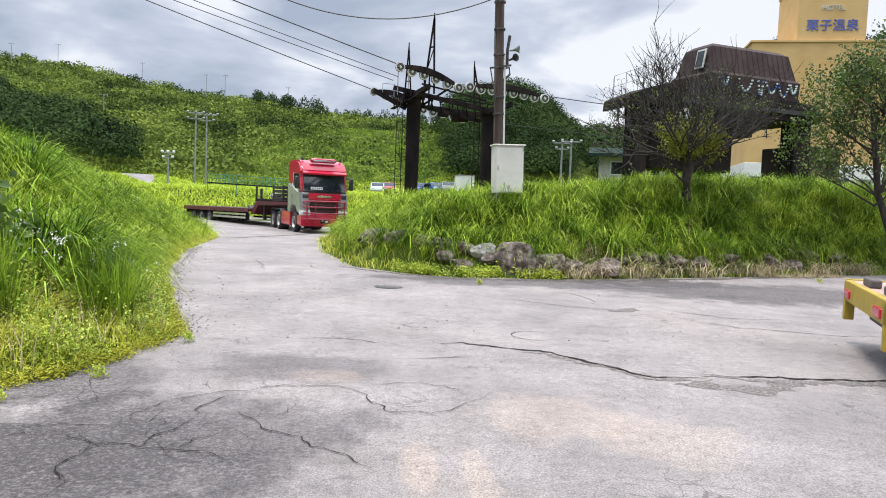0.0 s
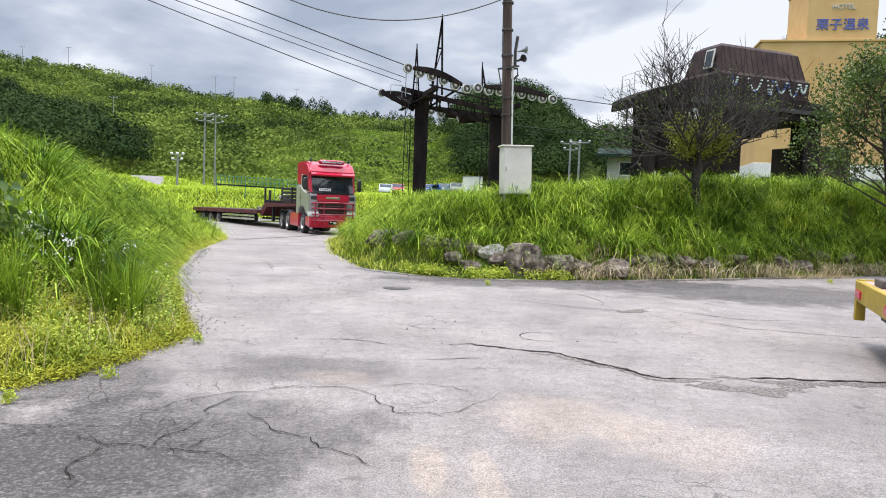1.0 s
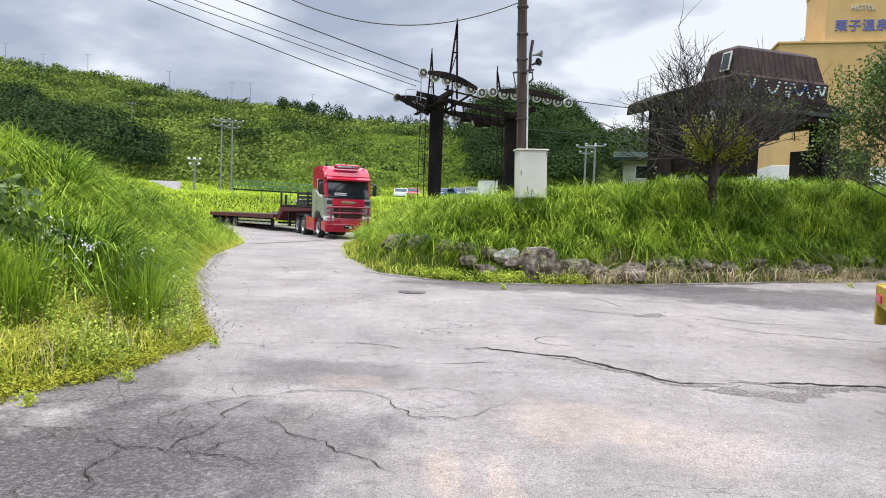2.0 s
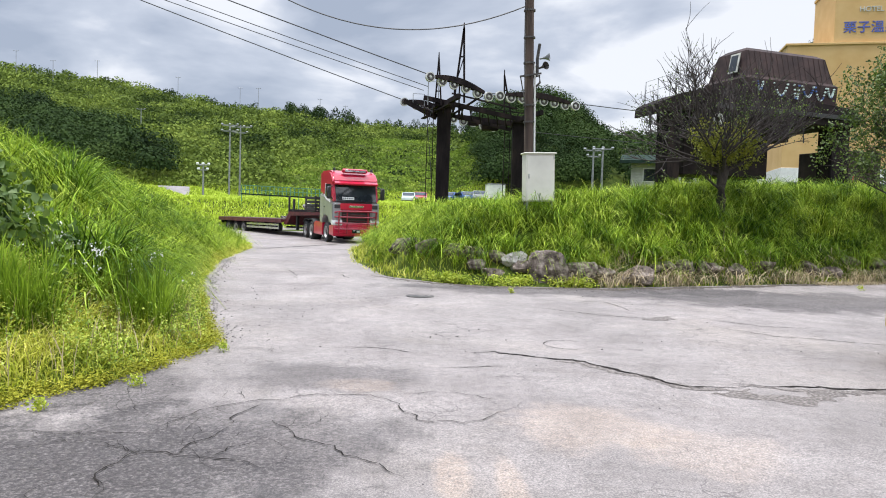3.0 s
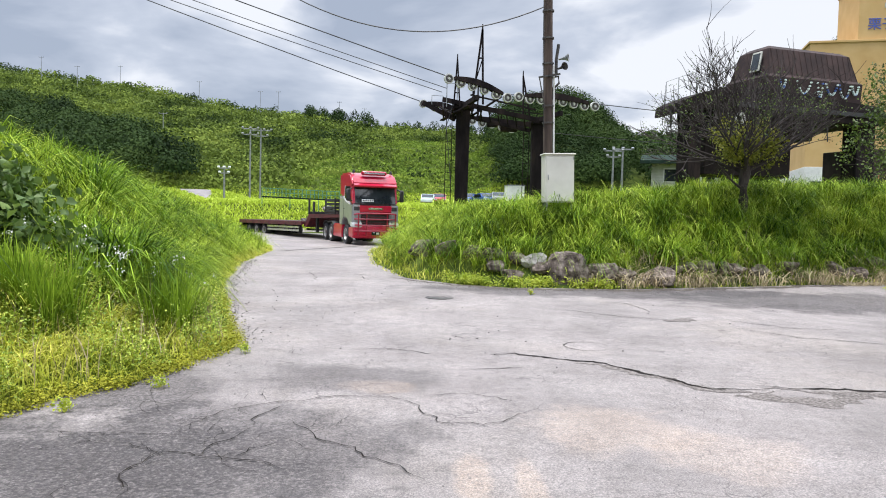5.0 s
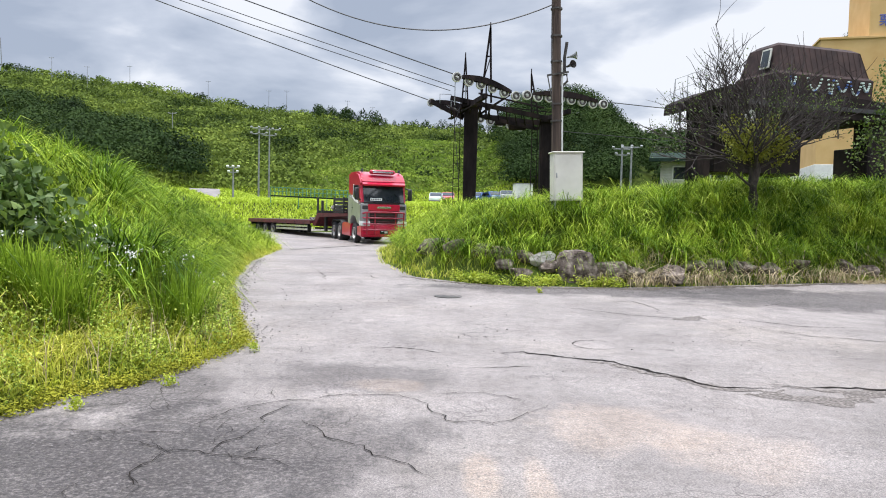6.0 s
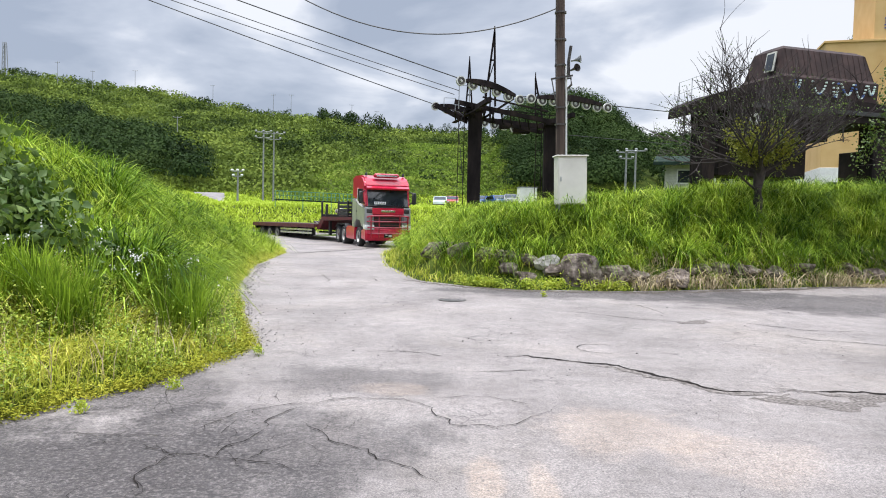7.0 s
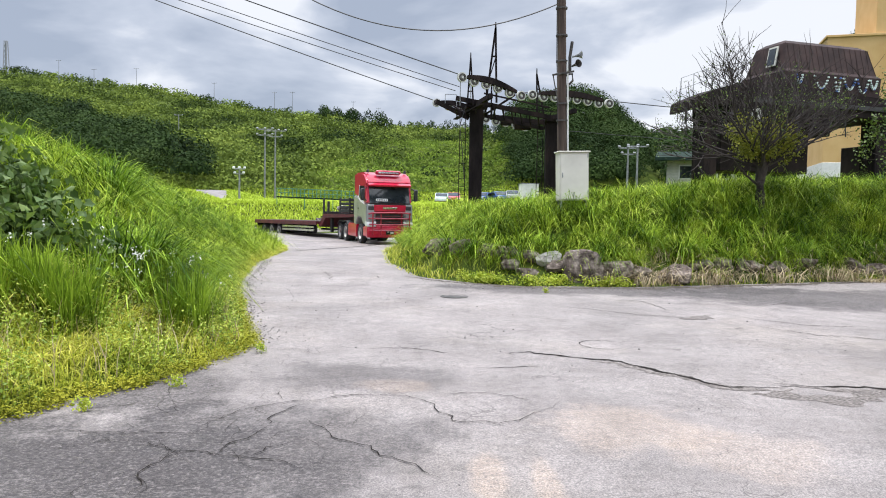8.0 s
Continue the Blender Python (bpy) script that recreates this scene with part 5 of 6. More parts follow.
    part("arm_beam", bar((-1.85, -0.4, 6.95 - gz), (-0.35, 0.1, 6.28 - gz), 0.12, 0.2), DARK_STEEL, A)
    # second tower
    bx, by = 4.2, 34.2
    gz = float(lie(bx, by))
    B = thing("lift_tower", pose(bx, by, gz), "dark steel ski lift tower beside the wooden pole", "lift tower", "ski lift towers")
    h = 6.3 - gz
    column(B, 0.31, 0.36, h)
    part("cap", box((0.9, 0.95, 0.3), (0, 0, h + 0.12)), DARK_STEEL, B)
    part("cross_arm", bar((0.6, -2.7, h + 0.15), (-0.9, 2.9, h + 0.15), 0.16, 0.2), DARK_STEEL, B)
    part("catwalk", bar((-3.0, 0.2, h + 0.25), (0.3, -0.3, h - 0.15), 0.16, 0.2), DARK_STEEL, B)
    sheave_train(B, (-1.32, -3.2, 6.95 - gz), (2.15, -2.2, 6.78 - gz), 8)
    lattice_mast(B, (-0.75, -1.2, h + 0.2), (-0.95, -1.2, 8.3 - gz), 0.15)
    ladder(B, -0.62, -0.2, -0.5, h + 0.3)
    part("motor_box", box((0.8, 0.5, 0.45), (-1.4, 0.4, h - 0.1)), DARK_STEEL, B)
    part("junction_box", box((0.5, 0.4, 0.3), (-2.2, 0.6, h + 0.05)), DARK_STEEL, B)
    for k in range(6):
        part("catwalk_rod", bar((-2.9 + 0.55 * k, 0.1, h + 0.1), (-2.9 + 0.55 * k, -0.2, h + 0.75 - 0.06 * k), 0.04, 0.04), DARK_STEEL, B)
    part("catwalk_rail", bar((-3.0, -0.2, h + 0.75), (0.1, -0.5, h + 0.4), 0.04, 0.04), DARK_STEEL, B)
    label = "thin dark steel lift rope high over the road"
    cable((-0.13, 30.0, 7.62), (-45.13, 18.75, 21.75), 0.45, 0.022, label)
    cable((-0.4, 31.0, 7.15), (-45.4, 19.75, 20.55), 0.45, 0.016, label)
    cable((-0.2, 31.2, 7.35), (-45.2, 19.95, 21.05), 0.45, 0.016, label)
    cable((-1.38, 35.5, 7.4), (-46.38, 24.25, 22.4), 0.45, 0.022, label)
    cable((2.4, 31.0, 7.1), (2.88, 31.0, 7.13), 0.0, 0.02, label)
    cable((6.35, 32.0, 6.98), (16.0, 34.4, 6.7), 0.05, 0.02, label)
    cable((2.7, 36.0, 6.3), (16.0, 39.5, 5.9), 0.05, 0.016, label)
    cable((2.74, 21.6, 8.15), (-6.9, 22.5, 9.7), 1.42, 0.018, "black slack overhead line from the wooden pole", "overhead_line")


make_lift()


# ---- the lift station ----
def make_station():
    gz = float(lie(15, 34)) - 0.3
    S = thing("lift_station", pose(14.8, 34, gz, 0, 0, 18), "dark brown steel lift station with a mansard cabin on top", "lift station")
    top = 7.12 - gz
    part("canopy", slab([(-2.5, top - 0.35), (-2.5, top + 0.75), (-1.5, top + 0.95), (6.1, top + 0.55), (6.5, top + 0.3), (6.5, top - 0.25), (5.9, top - 0.4)], -0.75, 3.4, 0.04), SOOT, S)
    tail = [(-5.2, top - 0.5), (-5.15, top - 0.05), (-4.8, top + 0.15), (-3.6, top + 0.62), (-2.3, top + 1.0), (-2.3, top + 0.1), (-3.4, top - 0.1), (-4.6, top - 0.28)]
    part("canopy_tail", slab(tail, -0.1, 1.3, 0.03), SOOT, S)
    part("gutter", bar((-2.5, -0.82, top + 0.1), (6.4, -0.82, top + 0.05), 0.12, 0.2), BLACK, S)
    part("drive_housing", box((5.6, 2.4, 0.9), (0.3, 1.5, top - 0.72), (0, 0, 0), 0.04), SOOT, S)
    # added solid box; its black stands in for the dark interior under the canopy
    part("dark_fill_box", box((5.0, 2.0, 1.9), (-0.3, 1.7, top - 2.05), (0, 0, 0), 0.03), SOOT, S)
    for x, y, w in ((-3.75, 0.6, 0.7), (5.75, 0.1, 1.15)):
        part("column", box((w, 0.9, top + 1), (x, y, (top - 1) / 2), (0, 0, 0), 0.03), DARK_STEEL, S)
    part("machine_wall", box((2.4, 3.0, 4.6), (7.6, 1.4, 1.3), (0, 0, 0), 0.02), ROOF_BROWN, S)
    for x, z, h in ((6.95, 2.2, 0.3), (7.0, 1.75, 0.22)):
        part("red_mark", box((0.1, 0.01, h), (x, -0.106, z), (0, 6, 0), 0), RED, S)
    # cabin with sloped sides
    x0, x1, d, z0 = 0.0, 5.3, 2.5, top + 0.5
    bm = bmesh.new()

    def ring(z, inx, iny):
        return [bm.verts.new((x0 + inx, iny, z)), bm.verts.new((x1 - inx, iny, z)), bm.verts.new((x1 - inx, d - iny, z)), bm.verts.new((x0 + inx, d - iny, z))]
    rings = [ring(z0, -0.15, -0.15), ring(z0 + 1.15, -0.2, -0.2), ring(z0 + 1.3, -0.05, -0.05), ring(z0 + 2.55, 0.22, 0.28), ring(z0 + 2.75, 0.5, 0.6)]
    for a, b in zip(rings, rings[1:]):
        for k in range(4):
            bm.faces.new((a[k], a[(k + 1) % 4], b[(k + 1) % 4], b[k]))
    bm.faces.new(rings[-1])
    bm.faces.new(rings[0])
    cab = part("cabin", bm, ROOF_BROWN, S, "brown metal mansard cabin")
    for i in range(17):
        x = x0 + (x1 - x0) * i / 16
        xx = min(max(x, x0 + 0.24), x1 - 0.24)
        part("roof_seam", bar((x, -0.06, z0 + 1.3), (xx, 0.27, z0 + 2.55), 0.025, 0.025), ROOF_BROWN, cab)
    for y in (0.55,):
        w = part("window_frame", box((0.06, 0.62, 0.95), (x0 - 0.06, y + 0.2, z0 + 1.95), (0, 10, 0)), PALE_WALL, cab, "pale window frame")
        part("pane", box((0.02, 0.46, 0.78), (x0 - 0.1, y + 0.2, z0 + 1.95), (0, 10, 0), 0), DARK_GLASS, w)
    for k, (xa, xb, drop) in enumerate(((0.5, 0.8, 0.4), (1.5, 2.3, 0.55), (2.7, 3.0, 0.7), (3.2, 3.9, 0.5), (4.0, 4.7, 0.6), (4.8, 5.2, 0.4))):
        for i in range(13):
            t = i / 12
            z = z0 + 1.0 - drop * 4 * t * (1 - t)
            part("bead", rod((xa + (xb - xa) * t, -0.22, z), (xa + (xb - xa) * t, -0.3, z), 0.045, seg=7), BLUE_CAR if (k * 5 + i // 2) % 4 == 0 else MINT, S)
    # guard rails on the canopy
    for a, b in ((-5.3, -4.0), (-3.7, -2.3)):
        p, q = Vector((a, 0.3, top + 0.02 + 0.38 * (a + 5.3))), Vector((b, 0.3, top + 0.02 + 0.38 * (b + 5.3)))
        for t in (0, 0.5, 1):
            c = p.lerp(q, t)
            part("rail_post", rod(c, c + Vector((0, 0, 1.0)), 0.016, seg=5), GREY_STEEL, S)
        for u in (0.5, 1.0):
            part("guard_rail", rod(p + Vector((0, 0, u)), q + Vector((0, 0, u)), 0.014, seg=5), GREY_STEEL, S)
    part("rope_hook", tube([(-5.2, 0.0, top - 0.3), (-5.2, 0.0, top - 0.9), (-5.15, 0.0, top - 1.25), (-5.3, 0.0, top - 1.4), (-5.42, 0.0, top - 1.25)], 0.06, 8), BLACK, S, smooth=True)
    part("bull_wheel", lathe([(1.2, -0.1), (1.35, -0.12), (1.35, 0.12), (1.2, 0.1), (1.2, -0.1)], (0.6, 1.4, top - 1.1), (0, 0, 0), 36), HUB, S)
    part("rope_sheave", lathe([(0.1, -0.05), (0.26, -0.06), (0.26, 0.06), (0.1, 0.05), (0.1, -0.05)], (-2.2, -0.9, top - 0.55), (90, 0, 0), 22), SHEAVE, S, "white-rimmed cable wheel", True)
    for i in range(6):
        part("hanging_chain", rod((-1.6 + 0.9 * i, -0.7, top - 0.3), (-1.5 + 0.9 * i, -0.7, top - 0.9 - 0.2 * (i % 3)), 0.03, seg=6), BLACK, S)


make_station()


# ---- buildings farther off ----
def make_hut():
    z = float(lie(14.5, 50)) - 0.2
    H = thing("hut", pose(14.3, 51, z, 0, 0, -16), "pale clapboard hut with a dark green roof behind the grass", "hut")
    w, d, h = 4.6, 5.0, 6.1 - z
    part("wall", box((w, d, h), (w / 2, d / 2, h / 2), (0, 0, 0), 0.02), PALE_WALL, H)
    for i in range(9):
        part("board", box((w + 0.02, 0.03, 0.1), (w / 2, -0.012, h - 0.15 - 0.2 * i), (8, 0, 0), 0), PALE_WALL, H)
    part("roof", box((w + 1.6, d + 1.6, 0.16), (w / 2, d / 2, h + 0.35), (9, 0, 0), 0.02), ROOF_GREEN, H)
    part("eave_board", box((w + 1.6, 0.1, 0.24), (w / 2, -0.82, h - 0.12)), ROOF_GREEN, H)
    for x in (1.3, 2.6, 3.8):
        f = part("window_frame", box((1.0, 0.08, 1.0), (x, -0.03, h - 1.0)), WHITE, H)
        part("pane", box((0.84, 0.03, 0.84), (x, -0.075, h - 1.0), (0, 0, 0), 0), DARK_GLASS, f)


make_hut()


def make_hotel():
    H = thing("hotel", pose(45.6, 82, float(lie(46, 82)) - 1, 0, 0, -14.5), "ochre rendered hotel tower with a blue sign", "hotel")
    g = float(lie(46, 82)) - 1
    part("tower", box((7.4, 9.0, 30 - g), (3.7, 4.5, (30 - g) / 2), (0, 0, 0), 0.05), HOTEL, H)
    part("parapet", box((7.6, 9.2, 0.35), (3.7, 4.5, 30 - g), (0, 0, 0), 0.03), HOTEL, H)
    part("lower_block", box((15.0, 14, 22.7 - g), (2.6, 6.8, (22.7 - g) / 2), (0, 0, 0), 0.05), HOTEL, H)
    part("base_wall", box((15.1, 14.1, 8.0), (2.6, 6.8, 2.6), (0, 0, 0), 0.02), WHITE, H, "white ground storey wall")
    part("ledge", box((15.3, 14.3, 0.25), (2.6, 6.8, 22.7 - g), (0, 0, 0), 0.02), HOTEL, H)
    for i in range(6):
        f = part("window_frame", box((1.2, 0.1, 1.6), (-3.6 + 2.4 * i, -0.26, 4.2)), GREY_STEEL, H)
        part("pane", box((1.0, 0.04, 1.4), (-3.6 + 2.4 * i, -0.32, 4.2), (0, 0, 0), 0), DARK_GLASS, f)
    for body, size, x, z, mat in (("栗子温泉", 1.42, 3.75, 24.05 - g, BLUE), ("HOTEL", 0.8, 3.75, 26.3 - g, PALE_WALL)):
        cu = bpy.data.curves.new("lettering", "FONT")
        cu.body, cu.size, cu.align_x, cu.extrude = body, size, "CENTER", 0.03
        cu.offset = 0.012
        me = bpy.data.meshes.new_from_object(bpy.data.objects.new("lettering", cu))
        me.materials.append(mat)
        t = new("sign_lettering", me)
        t.parent = H
        t.matrix_basis = pose(x, -0.04, z, 90, 0, 0)
        t["label"] = "blue sign lettering" if mat is BLUE else "faded pale lettering"


make_hotel()


# ---- poles, lamps, fence and vehicles in the distance ----
def floodlight(x, y, h, arms, label="grey floodlight pole with lamps on cross-arms", group="floodlight poles"):
    T = thing("floodlight_pole", pose(x, y, float(lie(x, y)) - 0.1), label, "light pole", group)
    p = part("pole", rod((0, 0, 0), (0, 0, h), 0.1, 0.07, 10), GREY_STEEL, T, smooth=True)
    for z, w, n in arms:
        a = part("cross_arm", box((w, 0.1, 0.1), (0, 0, z)), GREY_STEEL, p)
        for i in range(n):
            xx = -w / 2 + w * i / max(n - 1, 1)
            part("lamp_head", box((0.22, 0.2, 0.17), (xx, -0.1, z + 0.1), (25, 0, 0), 0.03), LAMP if h < 3.5 else GREY_STEEL, a)
    return T


def make_distance():
    for px, py, top, arms in ((-20.85, 75, 10.6, ((-0.2, 1.6, 3), (-0.8, 1.6, 3))), (-19.9, 75.5, 10.5, ((-0.2, 2.2, 4), (-0.8, 1.4, 2))), (-20.4, 65, 5.8, ((-0.15, 1.0, 3), (-0.6, 0.8, 2))),
                              (13.6, 60, 7.8, ((-0.2, 1.5, 3), (-0.7, 1.0, 2))), (14.5, 60.5, 8.0, ((-0.2, 1.6, 3),))):
        h = top - float(lie(px, py)) + 0.1
        floodlight(px, py, h, tuple((h + z, w, n) for z, w, n in arms))
    for u, y in ((-0.4, 150), (-0.57, 262), (-0.46, 268), (-0.52, 250), (-0.35, 272), (-0.265, 276), (-0.24, 278), (-0.155, 282), (-0.12, 284)):
        floodlight(u * y, y, 9.0 if y > 200 else 5.0, ((8.7 if y > 200 else 4.8, 1.6, 2),), "thin light pole on the ridge", "poles on the ridge")
    # lattice mast on the skyline
    x, y = -0.645 * 330, 330
    M = thing("radio_mast", pose(x, y, float(lie(x, y)) - 1), "tall lattice radio mast on the skyline", "mast")
    for sx in (-1, 1):
        for sy in (-1, 1):
            part("leg", bar((sx * 1.3, sy * 1.3, 0), (sx * 0.5, sy * 0.5, 27), 0.3, 0.3), GREY_STEEL, M)
    for k in range(11):
        w = 1.3 - 0.8 * k / 11
        part("brace", bar((-w, -w, 2.4 * k), (w, -w, 2.4 * k + 2.4), 0.18, 0.18), GREY_STEEL, M)
        part("rung", bar((-w, -w, 2.4 * k), (w, -w, 2.4 * k), 0.18, 0.18), GREY_STEEL, M)
    # a green rail fence at the meadow's edge
    F = thing("rail_fence", pose(0, 0, 0), "green steel rail fence along the meadow", "fence")
    a, b = Vector((-14.6, 56.0, 0)), Vector((-7.4, 54.6, 0))
    n = 22
    prev = None
    for i in range(n + 1):
        p = a.lerp(b, i / n)
        p.z = 2.95 - 0.22 * i / n
        part("post", box((0.05, 0.05, 0.75), (p.x, p.y, p.z + 0.37), (0, 0, 0), 0), GREEN_RAIL, F)
        if prev is not None:
            for z, w, h in ((0.72, 0.05, 0.05), (0.4, 0.04, 0.04), (0.05, 0.08, 0.1)):
                part("rail", bar(prev + Vector((0, 0, z)), p + Vector((0, 0, z)), w, h), GREEN_RAIL if z > 0.1 else ROOF_GREEN, F)
        if i % 7 == 0:
            part("support", box((0.05, 0.05, 0.9), (p.x, p.y, p.z - 0.4), (0, 0, 0), 0), GREEN_RAIL, F)
        prev = p
    # a gravel track that climbs the slope
    ys = np.linspace(63, 78, 20)
    t = np.linspace(0, 1, 8)
    cx = np.interp(ys, [60, 78], [-19.6, -29.5])
    x = cx[:, None] + (t - 0.5) * np.interp(ys, [63, 70, 78], [0.5, 4.0, 6.5])[:, None]
    y = np.repeat(ys[:, None], 8, 1)
    v = np.stack([x, y, lie(x, y) + 0.06], -1).reshape(-1, 3)
    tagged(new("gravel_track", raw_mesh("gravel_track", v, grid_faces(20, 8), GRAVEL, True)), "grey gravel track climbing from the meadow", "track", kind="structure")


make_distance()


def make_car(x, y, yaw, paint, label):
    C = thing("car", pose(x, y, float(lie(x, y)), 0, 0, yaw), label, "car", "cars parked by the meadow")
    prof = [(-1.9, 0.35), (-1.95, 0.8), (-1.75, 0.95), (-1.3, 1.45), (0.3, 1.48), (0.95, 1.0), (1.85, 0.85), (1.95, 0.6), (1.9, 0.32)]
    part("body", slab(prof, -0.78, 0.78, 0.08), paint, C, smooth=True)
    for s in (-1, 1):
        part("side_window", slab([(-1.5, 0.98), (-1.2, 1.36), (0.2, 1.38), (0.75, 1.0)], s * 0.775, s * 0.79, 0), DARK_GLASS, C)
        for wx in (-1.2, 1.2):
            wheel(C, wx, s * 0.68, 0.3, 0.2, s, seg=16)
        part("headlight", box((0.06, 0.32, 0.16), (1.9, s * 0.52, 0.72), (0, 0, 0), 0.02), LAMP, C)
    part("windscreen", box((0.03, 1.4, 0.62), (0.66, 0, 1.24), (0, -54, 0), 0), DARK_GLASS, C)
    part("bumper", box((0.12, 1.5, 0.22), (1.93, 0, 0.42), (0, 0, 0), 0.04), BLACK, C)


for row in ((-2.55, 87, 270, MINT, "mint white car parked by the meadow"), (-1.15, 89, 272, RED, "small red car parked by the meadow"),
            (2.5, 88.5, 248, BLUE_CAR, "blue car parked by the meadow"), (4.5, 88, 285, BLUE_CAR, "blue car parked by the meadow"),
            (6.0, 87.5, 268, SILVER, "silver car parked by the meadow")):
    make_car(*row)


def make_store():
    z = float(lie(6.9, 72))
    C = thing("storage_container", pose(6.55, 72, z, 0, 0, 5), "white corrugated storage container beside the meadow", "container")
    body = part("body", box((1.7, 1.8, 2.1), (0, 0, 1.05), (0, 0, 0), 0.03), WHITE, C)
    for i in range(10):
        part("rib", box((0.05, 0.04, 2.0), (-0.76 + 0.169 * i, -0.91, 1.05), (0, 0, 0), 0), WHITE, body)
    part("container_roof", box((1.8, 1.9, 0.06), (0, 0, 2.13)), GREY_STEEL, body)


make_store()


# ---- trees ----
def grow(bm, start, way, length, r, depth, rng, tips, spread, lift):
    """One branch and, from it, its twigs."""
    n = 4
    pts, radii = [Vector(start)], [r]
    d = Vector(way).normalized()
    for i in range(n):
        d = (d + Vector((rng.gauss(0, 0.13), rng.gauss(0, 0.13), rng.gauss(0, 0.08) + lift))).normalized()
        pts.append(pts[-1] + d * (length / n))
        radii.append(r * (1 - 0.55 * (i + 1) / n))
    tube(pts, radii, 5 if depth > 1 else 4 if depth else 3, bm)
    if depth == 0:
        tips.append((pts[-1].copy(), d.copy()))
        return
    for i in range(rng.choice((3, 4)) if depth > 1 else 4):
        t = rng.uniform(0.35, 1.0)
        k = min(int(t * n), n - 1)
        p = pts[k].lerp(pts[k + 1], t * n - k)
        side = Vector((rng.gauss(0, 1), rng.gauss(0, 1), rng.gauss(0.2, 0.5))).normalized()
        grow(bm, p, d * (1 - spread) + side * spread, length * rng.uniform(0.5, 0.8), max(radii[k] * 0.6, 0.0105), depth - 1, rng, tips, spread, lift)


def leaves(name, centres, per, spread, size, mat, parent, seed, label="", level=1.0):
    """Small leaves, each one folded along its rib, in loose sprays round the centres."""
    rng = np.random.default_rng(seed)
    c = np.repeat(np.asarray(centres, float), per, 0)
    n = len(c)
    p = c + rng.normal(0, spread, (n, 3))
    a = rng.normal(0, 1, (n, 3))
    a[:, 2] = (a[:, 2] - 0.5) * level
    a /= np.linalg.norm(a, axis=1)[:, None]
    q = rng.normal(0, 1, (n, 3))
    q[:, :2] *= level
    b = np.cross(a, q)
    b /= np.linalg.norm(b, axis=1)[:, None] + 1e-9
    h = (size * rng.uniform(0.6, 1.3, n))[:, None]
    up = np.cross(a, b) * h * 0.2
    v = np.stack([p, p + a * h * 0.5 + b * h * 0.35 + up, p + a * h, p + a * h * 0.5 - b * h * 0.35 + up], 1).reshape(-1, 3)
    f = (np.arange(n)[:, None, None] * 4 + np.array([[0, 1, 2], [0, 2, 3]])[None]).reshape(-1, 3)
    ob = new(name, raw_mesh(name, v, f, mat))
    if parent:
        ob.parent = parent
        ob["kind"] = "stuff"
    if label:
        ob["label"] = label
    return ob


def make_bare_tree():
    x, y = 8.78, 21.5
    T = thing("bare_tree", pose(x, y, 2.3), "half-bare tree with grey twigs and yellow-green tufts of leaves", "tree")
    rng = random.Random(21)
    part("trunk", tube([(0, 0, -0.4), (0.02, 0, 0.3), (0.0, 0.02, 0.7), (0.03, 0, 1.0), (0.04, 0, 1.35)], [0.17, 0.145, 0.135, 0.16, 0.17], 12), BARK, T, smooth=True)
    tips = []
    for i in range(30):
        a = 2 * math.pi * i / 30 + rng.uniform(-0.2, 0.2)
        out = rng.uniform(0.3, 1.9)
        bm = bmesh.new()
        grow(bm, (0.04 + 0.06 * math.cos(a), 0.06 * math.sin(a), rng.uniform(0.95, 1.4)), (math.cos(a) * out, math.sin(a) * out * 0.8, 0.85), rng.uniform(1.35, 1.8) + 0.2 * out, rng.uniform(0.035, 0.06), 3 if i % 4 else 2, rng, tips, 0.42, 0.03)
        part("limb", bm, TWIG, T, "grey-brown leafless limb")
    bm = bmesh.new()
    grow(bm, (-0.05, 0, 0.6), (-1, -0.1, 0.35), 0.9, 0.045, 1, rng, tips, 0.4, 0.1)
    part("limb", bm, BARK, T)
    some = [p for p, d in tips if p.z < 3.2 or rng.random() < 0.2]
    rng.shuffle(some)
    leaves("sparse_leaves", some[:380], 5, 0.1, 0.06, LEAF_OLIVE, T, 5)
    cs = [(rng.gauss(-0.12, 0.33), rng.gauss(-0.1, 0.28), 1.45 + abs(rng.gauss(0, 0.4))) for i in range(130)] + [(rng.gauss(0.62, 0.2), rng.gauss(0, 0.22), 1.95 + rng.gauss(0, 0.25)) for i in range(40)]
    leaves("leaf_tuft", cs, 44, 0.1, 0.075, LEAF_YELLOW, T, 6, "dense yellow-green tuft of leaves")


make_bare_tree()


